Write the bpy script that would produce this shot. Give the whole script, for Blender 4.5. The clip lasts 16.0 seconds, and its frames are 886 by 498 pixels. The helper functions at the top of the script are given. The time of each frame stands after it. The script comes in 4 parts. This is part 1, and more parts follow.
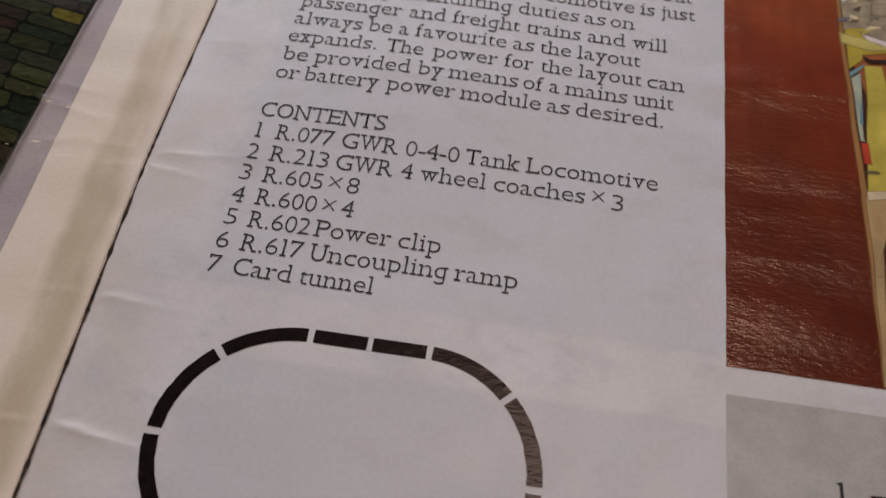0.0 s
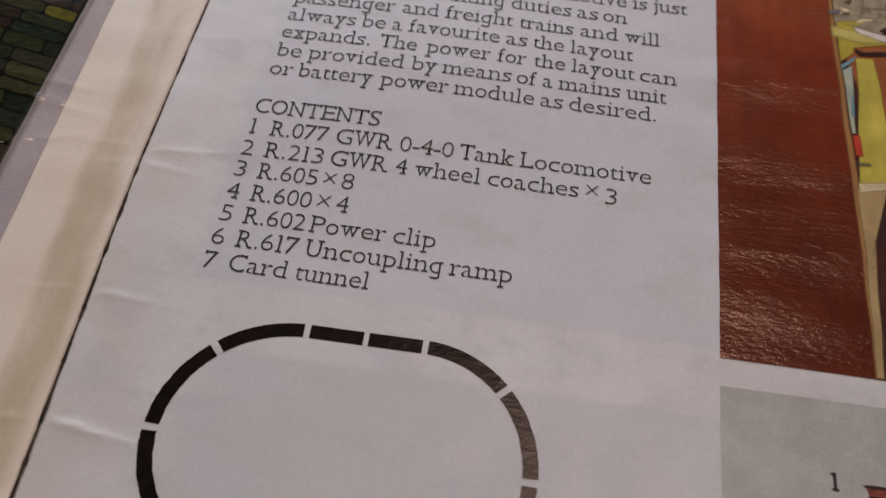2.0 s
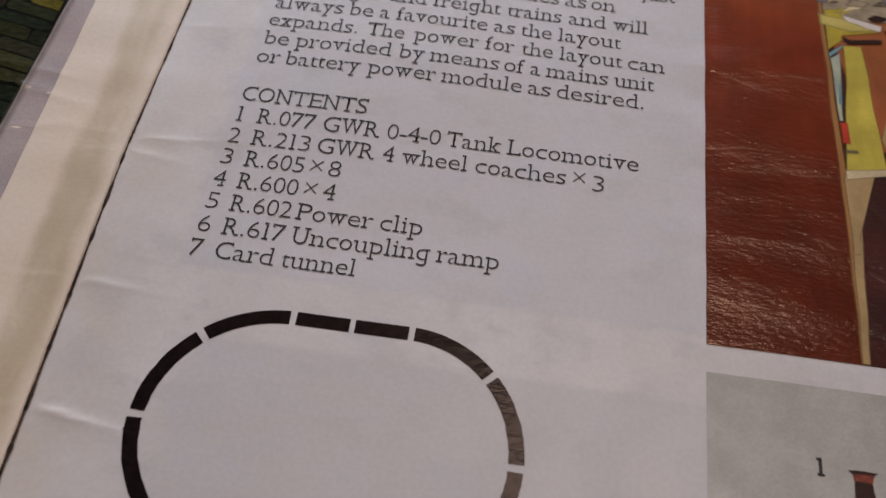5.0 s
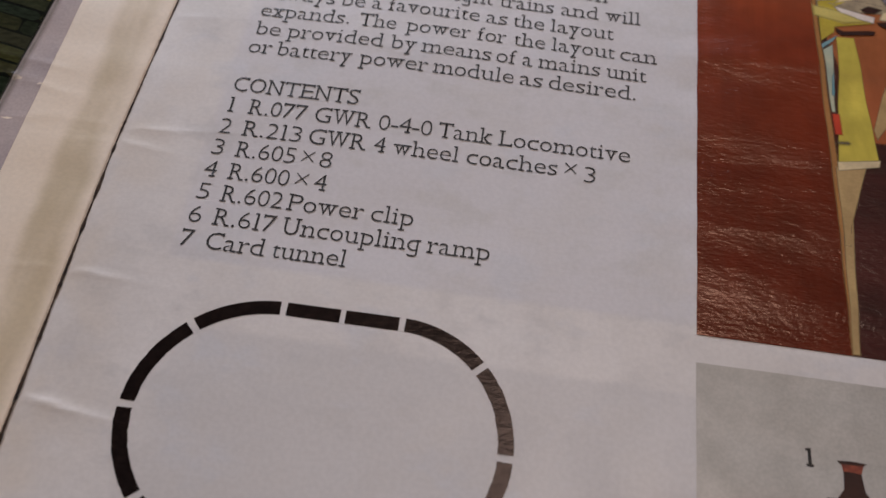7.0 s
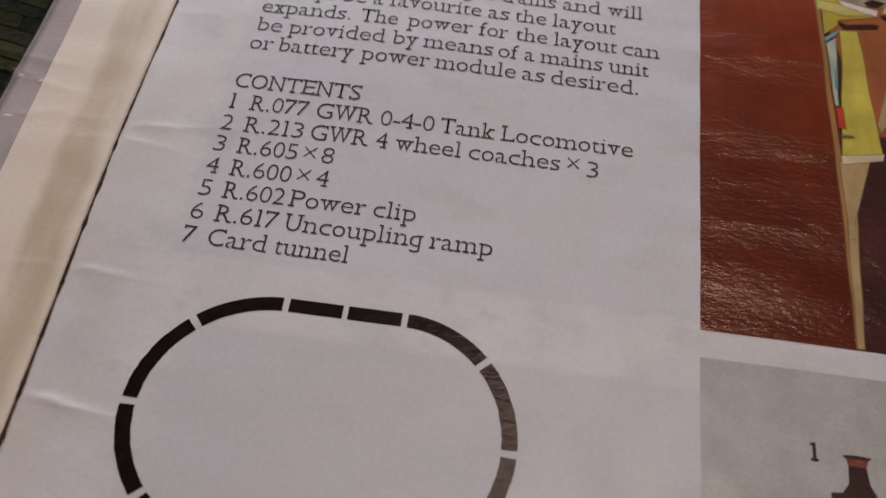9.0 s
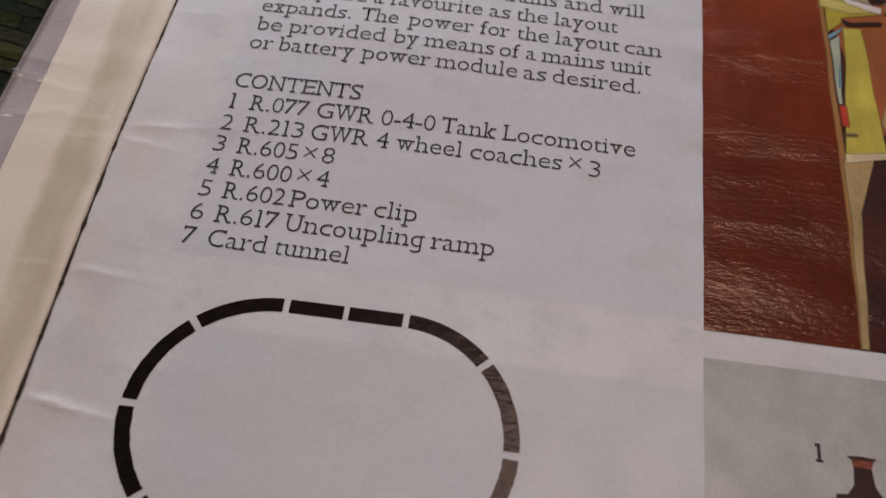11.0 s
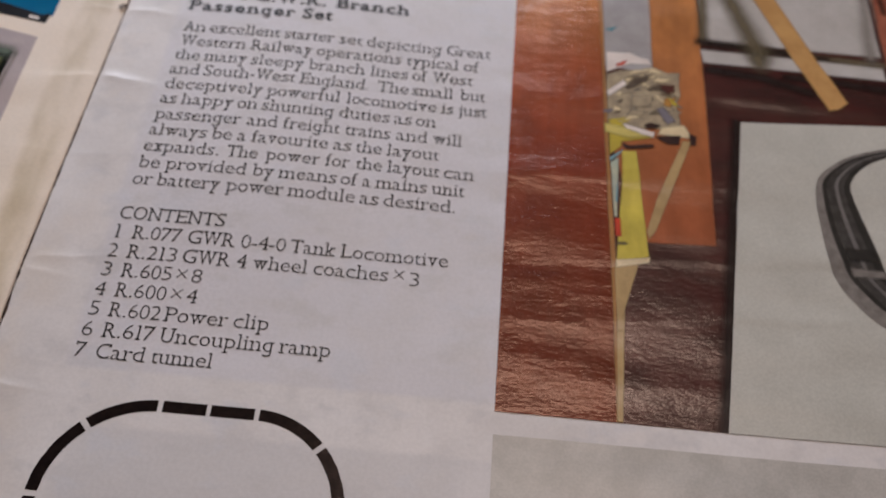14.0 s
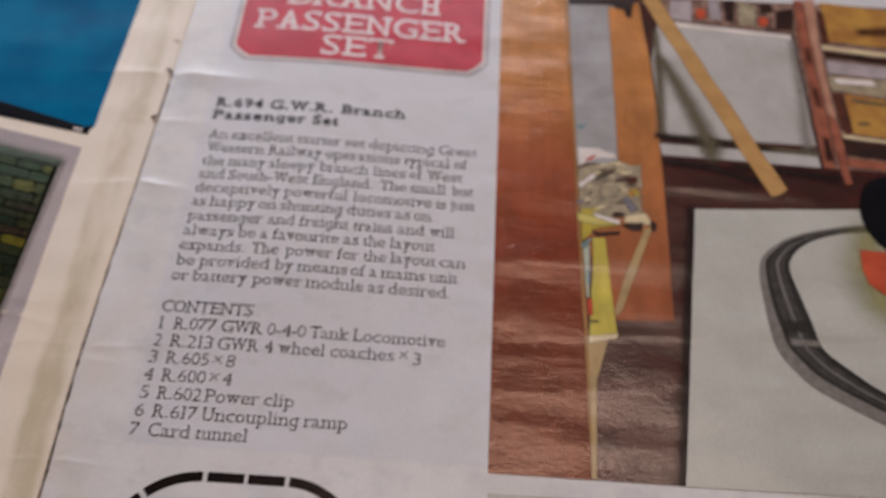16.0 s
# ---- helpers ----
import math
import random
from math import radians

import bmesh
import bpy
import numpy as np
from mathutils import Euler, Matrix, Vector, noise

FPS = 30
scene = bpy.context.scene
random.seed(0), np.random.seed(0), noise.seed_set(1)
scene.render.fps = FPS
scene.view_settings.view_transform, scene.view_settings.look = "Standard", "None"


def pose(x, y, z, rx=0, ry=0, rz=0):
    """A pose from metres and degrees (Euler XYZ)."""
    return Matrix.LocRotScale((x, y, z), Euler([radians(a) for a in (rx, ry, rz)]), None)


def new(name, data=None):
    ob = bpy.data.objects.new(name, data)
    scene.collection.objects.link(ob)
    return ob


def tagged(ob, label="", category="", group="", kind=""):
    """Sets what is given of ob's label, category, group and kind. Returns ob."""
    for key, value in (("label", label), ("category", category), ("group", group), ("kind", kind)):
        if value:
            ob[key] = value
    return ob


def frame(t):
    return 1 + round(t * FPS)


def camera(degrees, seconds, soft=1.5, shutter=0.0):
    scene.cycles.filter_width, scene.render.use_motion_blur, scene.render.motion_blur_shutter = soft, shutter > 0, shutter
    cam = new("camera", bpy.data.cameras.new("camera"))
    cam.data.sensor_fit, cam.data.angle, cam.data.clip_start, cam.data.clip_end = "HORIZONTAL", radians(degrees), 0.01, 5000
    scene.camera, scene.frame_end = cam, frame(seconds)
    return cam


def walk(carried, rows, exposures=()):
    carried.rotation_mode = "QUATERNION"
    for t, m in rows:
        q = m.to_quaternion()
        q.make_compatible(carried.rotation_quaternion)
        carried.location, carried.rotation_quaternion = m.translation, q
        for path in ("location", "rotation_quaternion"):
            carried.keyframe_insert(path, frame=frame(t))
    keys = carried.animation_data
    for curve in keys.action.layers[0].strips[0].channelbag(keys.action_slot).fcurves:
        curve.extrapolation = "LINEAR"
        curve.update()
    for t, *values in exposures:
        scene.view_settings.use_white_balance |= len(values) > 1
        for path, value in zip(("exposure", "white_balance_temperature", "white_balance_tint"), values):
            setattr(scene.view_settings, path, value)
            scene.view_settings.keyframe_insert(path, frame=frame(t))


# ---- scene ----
cam = camera(50.18, 16.0, soft=1.5, shutter=0.5)
PATH = [
    (0, -0.02488, -0.04644, 0.85251, 31.872, -1.141, 8.707),
    (0.5, -0.02476, -0.04656, 0.85305, 31.758, -1.073, 8.466),
    (1, -0.02490, -0.04648, 0.85296, 31.621, -1.108, 8.251),
    (1.5, -0.02478, -0.04665, 0.85303, 31.612, -1.094, 8.204),
    (2, -0.02484, -0.04670, 0.85291, 31.572, -1.169, 8.174),
    (2.5, -0.02428, -0.04674, 0.85269, 31.391, -1.204, 8.046),
    (3, -0.02407, -0.04630, 0.85193, 31.382, -1.212, 7.875),
    (3.5, -0.02389, -0.04657, 0.85217, 31.311, -1.210, 8.029),
    (4, -0.02385, -0.04702, 0.85215, 31.418, -1.324, 7.940),
    (6.5, -0.02300, -0.04749, 0.85244, 31.095, -1.336, 8.041),
    (7, -0.02267, -0.04749, 0.85210, 30.983, -1.366, 8.001),
    (7.5, -0.02247, -0.04754, 0.85198, 31.017, -1.312, 7.957),
    (8, -0.02266, -0.04755, 0.85205, 30.886, -1.341, 7.905),
    (8.5, -0.02277, -0.04765, 0.85159, 30.871, -1.207, 7.894),
    (9, -0.02270, -0.04761, 0.85170, 30.877, -1.142, 7.876),
    (11.5, -0.02264, -0.04681, 0.85068, 30.850, -0.827, 7.853),
    (11.7, -0.02159, -0.04565, 0.84853, 31.297, -0.848, 8.160),
    (12, -0.01486, -0.04116, 0.85384, 30.212, -0.827, 7.326),
    (12.2, -0.01258, -0.04087, 0.85974, 30.746, -1.078, 6.630),
    (12.5, -0.01664, -0.04717, 0.86904, 31.614, -1.754, 5.771),
    (13, -0.01261, -0.04888, 0.87682, 31.951, -2.069, 5.500),
    (13.5, -0.01008, -0.04894, 0.87890, 32.220, -2.546, 4.912),
    (14, -0.00812, -0.04918, 0.87971, 32.018, -2.520, 4.571),
    (14.5, -0.01012, -0.04756, 0.88448, 31.840, -2.579, 4.108),
    (15, -0.01002, -0.04464, 0.89004, 32.072, -2.333, 3.970),
    (15.5, -0.00638, -0.04235, 0.89462, 32.265, -2.250, 3.541),
    (16, -0.00998, -0.05208, 0.90549, 33.012, -2.289, 3.107),
]
walk(cam, [(t, pose(x, y, z, rx, ry, rz)) for t, x, y, z, rx, ry, rz in PATH], [(0.0, -0.12), (12.0, -0.12), (12.6, 0.0), (14.0, 0.02), (16.0, 0.06)])
cam.data.dof.use_dof = True
cam.data.dof.focus_distance = 0.108
cam.data.dof.aperture_fstop = 30.0

PAGE = 0.762          # height of the booklet's open pages
MM = 0.001

# ---- daylight ----
world = bpy.data.worlds.new("sky")
scene.world = world
world.use_nodes = True
sky = world.node_tree.nodes.new("ShaderNodeTexSky")
sky.sky_type, sky.sun_disc = "NISHITA", False
sky.sun_elevation, sky.sun_rotation = radians(40), radians(150)
world.node_tree.links.new(sky.outputs[0], world.node_tree.nodes["Background"].inputs[0])
world.node_tree.nodes["Background"].inputs[1].default_value = 0.1

# a warm ceiling light over the table and cool daylight from a low window behind it
lamp_light = bpy.data.lights.new("ceiling_lamp", "AREA")
lamp_light.shape, lamp_light.size, lamp_light.size_y = "RECTANGLE", 0.56, 0.52
lamp_light.energy, lamp_light.color = 8.4, (1.0, 0.80, 0.70)
new("ceiling_lamp", lamp_light).matrix_world = pose(0.21, 0.43, 2.44, 0, 0, 0)
side_light = bpy.data.lights.new("window_daylight", "AREA")
side_light.shape, side_light.size, side_light.size_y = "RECTANGLE", 0.86, 0.42
side_light.energy, side_light.color = 8.5, (0.83, 0.87, 1.0)
new("window_daylight", side_light).matrix_world = pose(-0.32, 0.86, 1.17, -90, 0, 0)


# ---- materials ----
def lin(c):
    c = c / 255
    return c / 12.92 if c <= 0.04045 else ((c + 0.055) / 1.055) ** 2.4


def ink(r, g, b, gain=1.75):
    """Base colour of a printed tone, taken relative to the paper white."""
    return tuple(min(0.85, lin(v) * gain) for v in (r, g, b))


class Nodes:
    def __init__(self, name):
        self.mat = bpy.data.materials.new(name)
        self.mat.use_nodes = True
        self.tree = self.mat.node_tree
        self.bsdf = self.tree.nodes["Principled BSDF"]
        self.coord = self.tree.nodes.new("ShaderNodeTexCoord")

    def put(self, socket, value):
        if hasattr(value, "links"):
            self.tree.links.new(value, socket)
        elif hasattr(value, "__len__") and len(value) == 3 and socket.type == "RGBA":
            socket.default_value = (*value, 1)
        else:
            socket.default_value = value

    def mapped(self, scale, shift=(0, 0, 0)):
        node = self.tree.nodes.new("ShaderNodeMapping")
        node.inputs["Scale"].default_value, node.inputs["Location"].default_value = scale, shift
        self.tree.links.new(self.coord.outputs["Object"], node.inputs["Vector"])
        return node.outputs[0]

    def noise(self, scale, detail=3.0, rough=0.55, stretch=(1, 1, 1), shift=(0, 0, 0)):
        node = self.tree.nodes.new("ShaderNodeTexNoise")
        node.inputs["Scale"].default_value = scale
        node.inputs["Detail"].default_value = detail
        node.inputs["Roughness"].default_value = rough
        self.tree.links.new(self.mapped(stretch, shift), node.inputs["Vector"])
        return node.outputs["Fac"]

    def axis(self, n):
        node = self.tree.nodes.new("ShaderNodeSeparateXYZ")
        self.tree.links.new(self.coord.outputs["Object"], node.inputs[0])
        return node.outputs[n]

    def math(self, op, a, b=0.0):
        node = self.tree.nodes.new("ShaderNodeMath")
        node.operation = op
        self.put(node.inputs[0], a), self.put(node.inputs[1], b)
        return node.outputs[0]

    def range(self, value, a, b, c=0.0, d=1.0, smooth=True):
        node = self.tree.nodes.new("ShaderNodeMapRange")
        node.interpolation_type = "SMOOTHSTEP" if smooth else "LINEAR"
        for n, v in enumerate((value, a, b, c, d)):
            self.put(node.inputs[n], v)
        return node.outputs[0]

    def mix(self, fac, a, b, blend="MIX"):
        node = self.tree.nodes.new("ShaderNodeMix")
        node.data_type, node.blend_type = "RGBA", blend
        self.put(node.inputs[0], fac), self.put(node.inputs[6], a), self.put(node.inputs[7], b)
        return node.outputs[2]

    def ramp(self, value, stops):
        node = self.tree.nodes.new("ShaderNodeValToRGB")
        node.color_ramp.elements[0].position, node.color_ramp.elements[1].position = stops[0][0], stops[-1][0]
        node.color_ramp.elements[0].color, node.color_ramp.elements[1].color = (*stops[0][1], 1), (*stops[-1][1], 1)
        for place, colour in stops[1:-1]:
            node.color_ramp.elements.new(place).color = (*colour, 1)
        self.put(node.inputs[0], value)
        return node.outputs[0]

    def island(self):
        return self.tree.nodes.new("ShaderNodeNewGeometry").outputs["Random Per Island"]

    def bump(self, height, distance, strength=1.0, under=None):
        node = self.tree.nodes.new("ShaderNodeBump")
        node.inputs["Distance"].default_value, node.inputs["Strength"].default_value = distance, strength
        self.put(node.inputs["Height"], height)
        if under is not None:
            self.tree.links.new(under, node.inputs["Normal"])
        return node.outputs[0]

    def done(self, colour, rough, specular=0.5, normal=None, metal=0.0, tint=(1, 1, 1)):
        self.put(self.bsdf.inputs["Base Color"], colour)
        self.put(self.bsdf.inputs["Roughness"], rough)
        self.bsdf.inputs["Specular IOR Level"].default_value = specular
        self.bsdf.inputs["Metallic"].default_value = metal
        self.bsdf.inputs["Specular Tint"].default_value = (*tint, 1)
        if normal is not None:
            self.tree.links.new(normal, self.bsdf.inputs["Normal"])
        return self.mat


def sheet_relief(n, strength=1.0, folds=True):
    """The fine cockle and grain of thin coated paper, the same on paper and print."""
    cockle = n.bump(n.noise(240, 3, 0.6, (0.4, 1, 1)), 0.00018, 0.3 * strength)
    if strength > 1 and folds:   # heavily inked paper is crinkled
        cockle = n.bump(n.noise(215, 2, 0.42, (0.36, 1, 1), (1, 4, 2)), 0.0009, 0.34 * (strength - 1), cockle)
        cockle = n.bump(n.noise(720, 3, 0.6, (0.26, 1, 1), (5, 2, 7)), 0.0003, 0.17 * (strength - 1), cockle)
    if strength > 1:
        cockle = n.bump(n.noise(1700, 3, 0.6, (0.4, 1, 1), (3, 1, 2)), 0.0001, 0.9 * (strength - 1), cockle)
    grain = n.bump(n.noise(2500, 2, 0.6, (0.45, 1, 1)), 0.00004, 0.75 * min(strength, 1.2), cockle)
    return grain


def print_mat(name, rgb, rgb2=None, var=0.25, rough=0.24, spec=0.3, stretch=(1, 1, 1), scale=160, relief=0.8, gain=1.75, tint=(1, 1, 1), folds=True):
    """Printed colour: soft mottling between two tones and the grain of the press."""
    n = Nodes(name)
    a = ink(*rgb, gain)
    b = ink(*rgb2, gain) if rgb2 else tuple(v * (1 - var) for v in a)
    broad = n.range(n.noise(scale, 3, 0.6, stretch), 0.32, 0.68)
    colour = n.mix(broad, a, b)
    fine = n.range(n.noise(2600, 2, 0.6), 0.3, 0.7, 0.94, 1.05)
    colour = n.mix(1.0, colour, fine, "MULTIPLY")
    return n.done(colour, rough, spec, sheet_relief(n, relief, folds), tint=tint)


def paper_mat(name, left=False):
    n = Nodes(name)
    base = n.mix(n.range(n.noise(70, 4, 0.6), 0.3, 0.7), (0.738, 0.712, 0.706), (0.692, 0.663, 0.652))
    x, y = n.axis(0), n.axis(1)
    wander = n.math("MULTIPLY", n.math("SUBTRACT", n.noise(60, 3, 0.6, (0.3, 1, 1)), 0.5), 0.0035)
    xs = n.math("ADD", x, wander)
    if left:
        base = n.mix(n.range(n.noise(45, 4, 0.6, (1, 0.4, 1)), 0.35, 0.7, 0.0, 0.8), (0.83, 0.71, 0.575), (0.815, 0.73, 0.63))
        # old glue stain that runs beside the fold
        patch = n.range(n.noise(38, 4, 0.65, (1.6, 0.5, 1), (3, 1, 0)), 0.36, 0.62)
        band = n.math("MULTIPLY", n.range(xs, -0.0752, -0.0734), n.range(xs, -0.0684, -0.0706))
        band = n.math("MULTIPLY", band, n.math("ADD", n.math("MULTIPLY", patch, 0.65), 0.06))
        base = n.mix(band, base, (0.49, 0.395, 0.235))
        spots = n.range(n.noise(320, 1, 0.5, (1, 1, 1), (7, 2, 0)), 0.76, 0.82, 0.0, 0.5)
        base = n.mix(spots, base, (0.30, 0.22, 0.13))
    else:
        # print of the other side of the leaf, showing through the thin paper
        box = n.math("MULTIPLY", n.range(x, -0.0586, -0.0568), n.range(y, 0.0005, 0.0016))
        box2 = n.math("MULTIPLY", n.range(xs, -0.058, -0.052), n.range(y, -0.0064, -0.0075))
        base = n.mix(n.math("MULTIPLY", box, 0.92), base, (0.645, 0.63, 0.66))
        base = n.mix(n.math("MULTIPLY", box2, 0.85), base, (0.612, 0.596, 0.602))
        ghosts = n.range(n.noise(190, 3, 0.6, (0.7, 1, 1), (2, 5, 0)), 0.50, 0.68, 0.0, 0.72)
        base = n.mix(ghosts, base, (0.585, 0.57, 0.575))
        blue = n.range(n.noise(90, 3, 0.6, (1, 1.4, 1), (9, 3, 0)), 0.54, 0.68, 0.0, 0.5)
        base = n.mix(blue, base, (0.60, 0.61, 0.655))
        cloud = n.range(n.noise(130, 4, 0.62, (0.8, 1.1, 1), (4, 8, 0)), 0.44, 0.66, 0.0, 0.42)
        base = n.mix(cloud, base, (0.61, 0.585, 0.575))
        foxing = n.math("MULTIPLY", n.range(xs, -0.0560, -0.0680), n.range(n.noise(55, 3, 0.6), 0.4, 0.65, 0.0, 0.8))
        base = n.mix(foxing, base, (0.68, 0.61, 0.54))
    speck = n.range(n.noise(1900, 2, 0.5), 0.3, 0.7, 0.965, 1.02)
    base = n.mix(1.0, base, speck, "MULTIPLY")
    return n.done(base, n.range(n.noise(120, 3), 0.3, 0.7, 0.38, 0.50), 0.42 if left else 0.48, sheet_relief(n, 0.35))


PAPER, PAPER_LEFT = paper_mat("coated_paper"), paper_mat("yellowed_paper", True)
BLACK = print_mat("black_ink", (13, 9, 9), (22, 16, 15), rough=0.2, spec=0.2, relief=1.4, scale=900, tint=(1.0, 0.82, 0.77), folds=False)
TEXT = print_mat("text_ink", (16, 14, 15), var=0.3, rough=0.5, spec=0.38)
HEAVY = print_mat("heading_ink", (22, 20, 22), var=0.3, rough=0.45)
FOLD = print_mat("fold_dark_line", (26, 20, 18), (62, 48, 38), rough=0.8, spec=0.2, scale=420)


def panel_mat():
    """Varnished board in the photograph: orange above, deep red-brown below, with upright grain."""
    n = Nodes("print_brown_board")
    y = n.math("ADD", n.axis(1), n.math("MULTIPLY", n.noise(80, 3, 0.6, (1, 0.5, 1)), 0.008))
    tone = n.ramp(n.range(y, -0.002, 0.110, smooth=False), [
        (0.0, ink(67, 22, 12)), (0.25, ink(74, 25, 12)), (0.46, ink(98, 38, 20)), (0.62, ink(125, 62, 35)), (0.80, ink(147, 95, 50)), (1.0, ink(152, 105, 58))])
    streak = n.range(n.noise(420, 3, 0.6, (1, 0.06, 1)), 0.3, 0.7, 0.91, 1.06)
    blotch = n.range(n.noise(110, 3, 0.6), 0.3, 0.7, 0.82, 1.14)
    tone = n.mix(1.0, n.mix(1.0, tone, streak, "MULTIPLY"), blotch, "MULTIPLY")
    return n.done(tone, n.range(n.noise(220, 3, 0.6, (0.4, 1, 1)), 0.3, 0.7, 0.16, 0.23), 0.5, sheet_relief(n, 1.8), tint=(1.0, 0.68, 0.54))


def faded_mat(name, y0, y1, low, high):
    """Printed board whose tone runs from one colour below to another above."""
    n = Nodes(name)
    y = n.math("ADD", n.axis(1), n.math("MULTIPLY", n.noise(90, 3, 0.6), 0.01))
    tone = n.mix(n.range(y, y0, y1), ink(*low), ink(*high))
    tone = n.mix(1.0, tone, n.range(n.noise(300, 3, 0.6, (1, 0.3, 1)), 0.3, 0.7, 0.88, 1.1), "MULTIPLY")
    tone = n.mix(1.0, tone, n.range(n.noise(140, 4, 0.62, (1, 0.7, 1), (6, 2, 1)), 0.3, 0.7, 0.84, 1.14), "MULTIPLY")
    return n.done(tone, 0.24, 0.36, sheet_relief(n, 1.35), tint=(1.0, 0.86, 0.76))


def slate_mat():
    n = Nodes("print_slates")
    tone = n.ramp(n.island(), [(0.0, ink(20, 27, 19)), (0.25, ink(44, 43, 24)), (0.45, ink(22, 31, 23)), (0.62, ink(40, 38, 25)), (0.8, ink(38, 26, 22)), (0.9, ink(28, 34, 24)), (1.0, ink(76, 70, 24))])
    green = n.ramp(n.island(), [(0.0, ink(50, 64, 54)), (0.4, ink(60, 70, 54)), (0.7, ink(44, 58, 52)), (1.0, ink(80, 84, 56))])
    tone = n.mix(n.range(n.axis(1), 0.040, 0.054), tone, green)
    tone = n.mix(1.0, tone, n.range(n.noise(700, 4, 0.6, (1, 2.5, 1)), 0.3, 0.7, 0.6, 1.3), "MULTIPLY")
    return n.done(tone, 0.17, 0.12, sheet_relief(n, 0.5))


P = {
    "board": panel_mat(),
    "panel": faded_mat("print_orange_board", 0.030, 0.105, (119, 64, 39), (149, 99, 54)),
    "yellow_fade": faded_mat("print_yellow_poster", 0.026, 0.046, (146, 133, 56), (158, 145, 62)),
    "edge": print_mat("print_board_edge", (136, 98, 58), (114, 80, 46), stretch=(1, 0.2, 1)),
    "grey_wall": print_mat("print_pale_wall", (134, 132, 132), (122, 119, 119)),
    "pale_board": print_mat("print_white_board", (149, 146, 143), (138, 135, 131), scale=90),
    "base_board": print_mat("print_baseboard_grey", (151, 150, 143), (145, 144, 137), scale=110, relief=0.4),
    "lower_photo": print_mat("print_grey_backdrop", (148, 145, 140), (136, 133, 128), scale=150, relief=0.6, spec=0.22, rough=0.26),
    "floor": print_mat("print_maroon_floor", (54, 22, 21), (37, 17, 17), scale=120, stretch=(0.5, 1, 1), relief=1.65, rough=0.2, spec=0.52, tint=(1.0, 0.86, 0.78)),
    "dark": print_mat("print_near_black", (30, 20, 20), (44, 26, 22)),
    "shadow": print_mat("print_shadow_grey", (104, 98, 88), (84, 78, 70)),
    "yellow": print_mat("print_yellow", (150, 136, 50), (134, 118, 46)),
    "ochre": print_mat("print_ochre", (148, 112, 54), (128, 88, 46)),
    "wood": print_mat("print_pine", (154, 120, 75), (141, 107, 66), stretch=(0.6, 0.6, 1), scale=260),
    "strut": print_mat("print_pale_strut", (143, 121, 84), (126, 105, 72)),
    "red_wood": print_mat("print_red_wood", (128, 76, 58), (104, 58, 46), scale=240),
    "beige": print_mat("print_beige_paper", (138, 126, 104), (112, 102, 86), scale=420),
    "cream": print_mat("print_cream", (176, 162, 130), (158, 144, 116)),
    "white": print_mat("print_white", (182, 174, 168), (166, 158, 152)),
    "olive": print_mat("print_olive", (98, 88, 70), (78, 70, 57), scale=500),
    "dark_olive": print_mat("print_dark_olive", (78, 68, 56), (62, 53, 45), scale=500),
    "red": print_mat("print_red", (160, 60, 40), (136, 44, 32)),
    "sky": print_mat("print_sheet_blue", (70, 112, 124), (92, 118, 122)),
    "ice": print_mat("print_ice_blue", (150, 150, 128), (126, 136, 124)),
    "slate_blue": print_mat("print_grey_blue", (96, 92, 98), (82, 78, 86)),
    "rail": print_mat("print_track_grey", (54, 52, 50), (40, 39, 37), scale=500),
    "charcoal": print_mat("print_charcoal", (36, 35, 33), (30, 29, 28), scale=500),
    "pale_yellow": print_mat("print_pale_yellow", (164, 152, 88), (150, 138, 76)),
    "ballast": print_mat("print_track_bed", (102, 98, 94), (88, 84, 80), scale=600),
    "lilac_grey": print_mat("print_rail_line", (88, 85, 83), (74, 71, 70)),
    "lilac": print_mat("print_lilac", (142, 132, 134), (122, 114, 116)),
    "rail_wood": print_mat("print_pale_rail", (148, 112, 94), (130, 92, 76), scale=240),
    "dark_wood": print_mat("print_dark_wood", (74, 40, 30), (56, 30, 26), scale=300),
    "clutter": print_mat("print_clutter", (120, 96, 84), (70, 52, 46), scale=420),
    "orange": print_mat("print_bright_orange", (160, 70, 46), (140, 56, 38)),
    "badge": print_mat("print_crimson", (160, 44, 58), (146, 38, 52)),
    "badge_rim": print_mat("print_silver_rim", (150, 142, 144), (132, 126, 130)),
    "badge_text": print_mat("print_badge_text", (206, 178, 176), (196, 166, 166)),
    "blue": print_mat("print_deep_blue", (3, 88, 122), (5, 70, 106), scale=60, spec=0.03, rough=0.25, relief=0.5),
    "night": print_mat("print_blue_black", (10, 11, 15), (16, 15, 18), spec=0.05, rough=0.3),
    "slates": slate_mat(),
    "mortar": print_mat("print_slate_gaps", (9, 14, 10), (15, 16, 12), spec=0.12, rough=0.17, relief=0.5),
    "vignette": print_mat("print_pale_grey", (146, 136, 135), (132, 124, 126), scale=70),
    "copper": print_mat("print_copper", (118, 58, 42), (84, 40, 32), scale=700),
}


def plain_mat(name, a, b, scale, rough, stretch=(1, 1, 1), depth=0.0005):
    n = Nodes(name)
    f = n.noise(scale, 5, 0.6, stretch)
    colour = n.mix(n.range(f, 0.3, 0.7), a, b)
    colour = n.mix(1.0, colour, n.range(n.noise(scale * 9, 3, 0.6, stretch), 0.3, 0.7, 0.92, 1.06), "MULTIPLY")
    return n.done(colour, rough, 0.4, n.bump(f, depth))


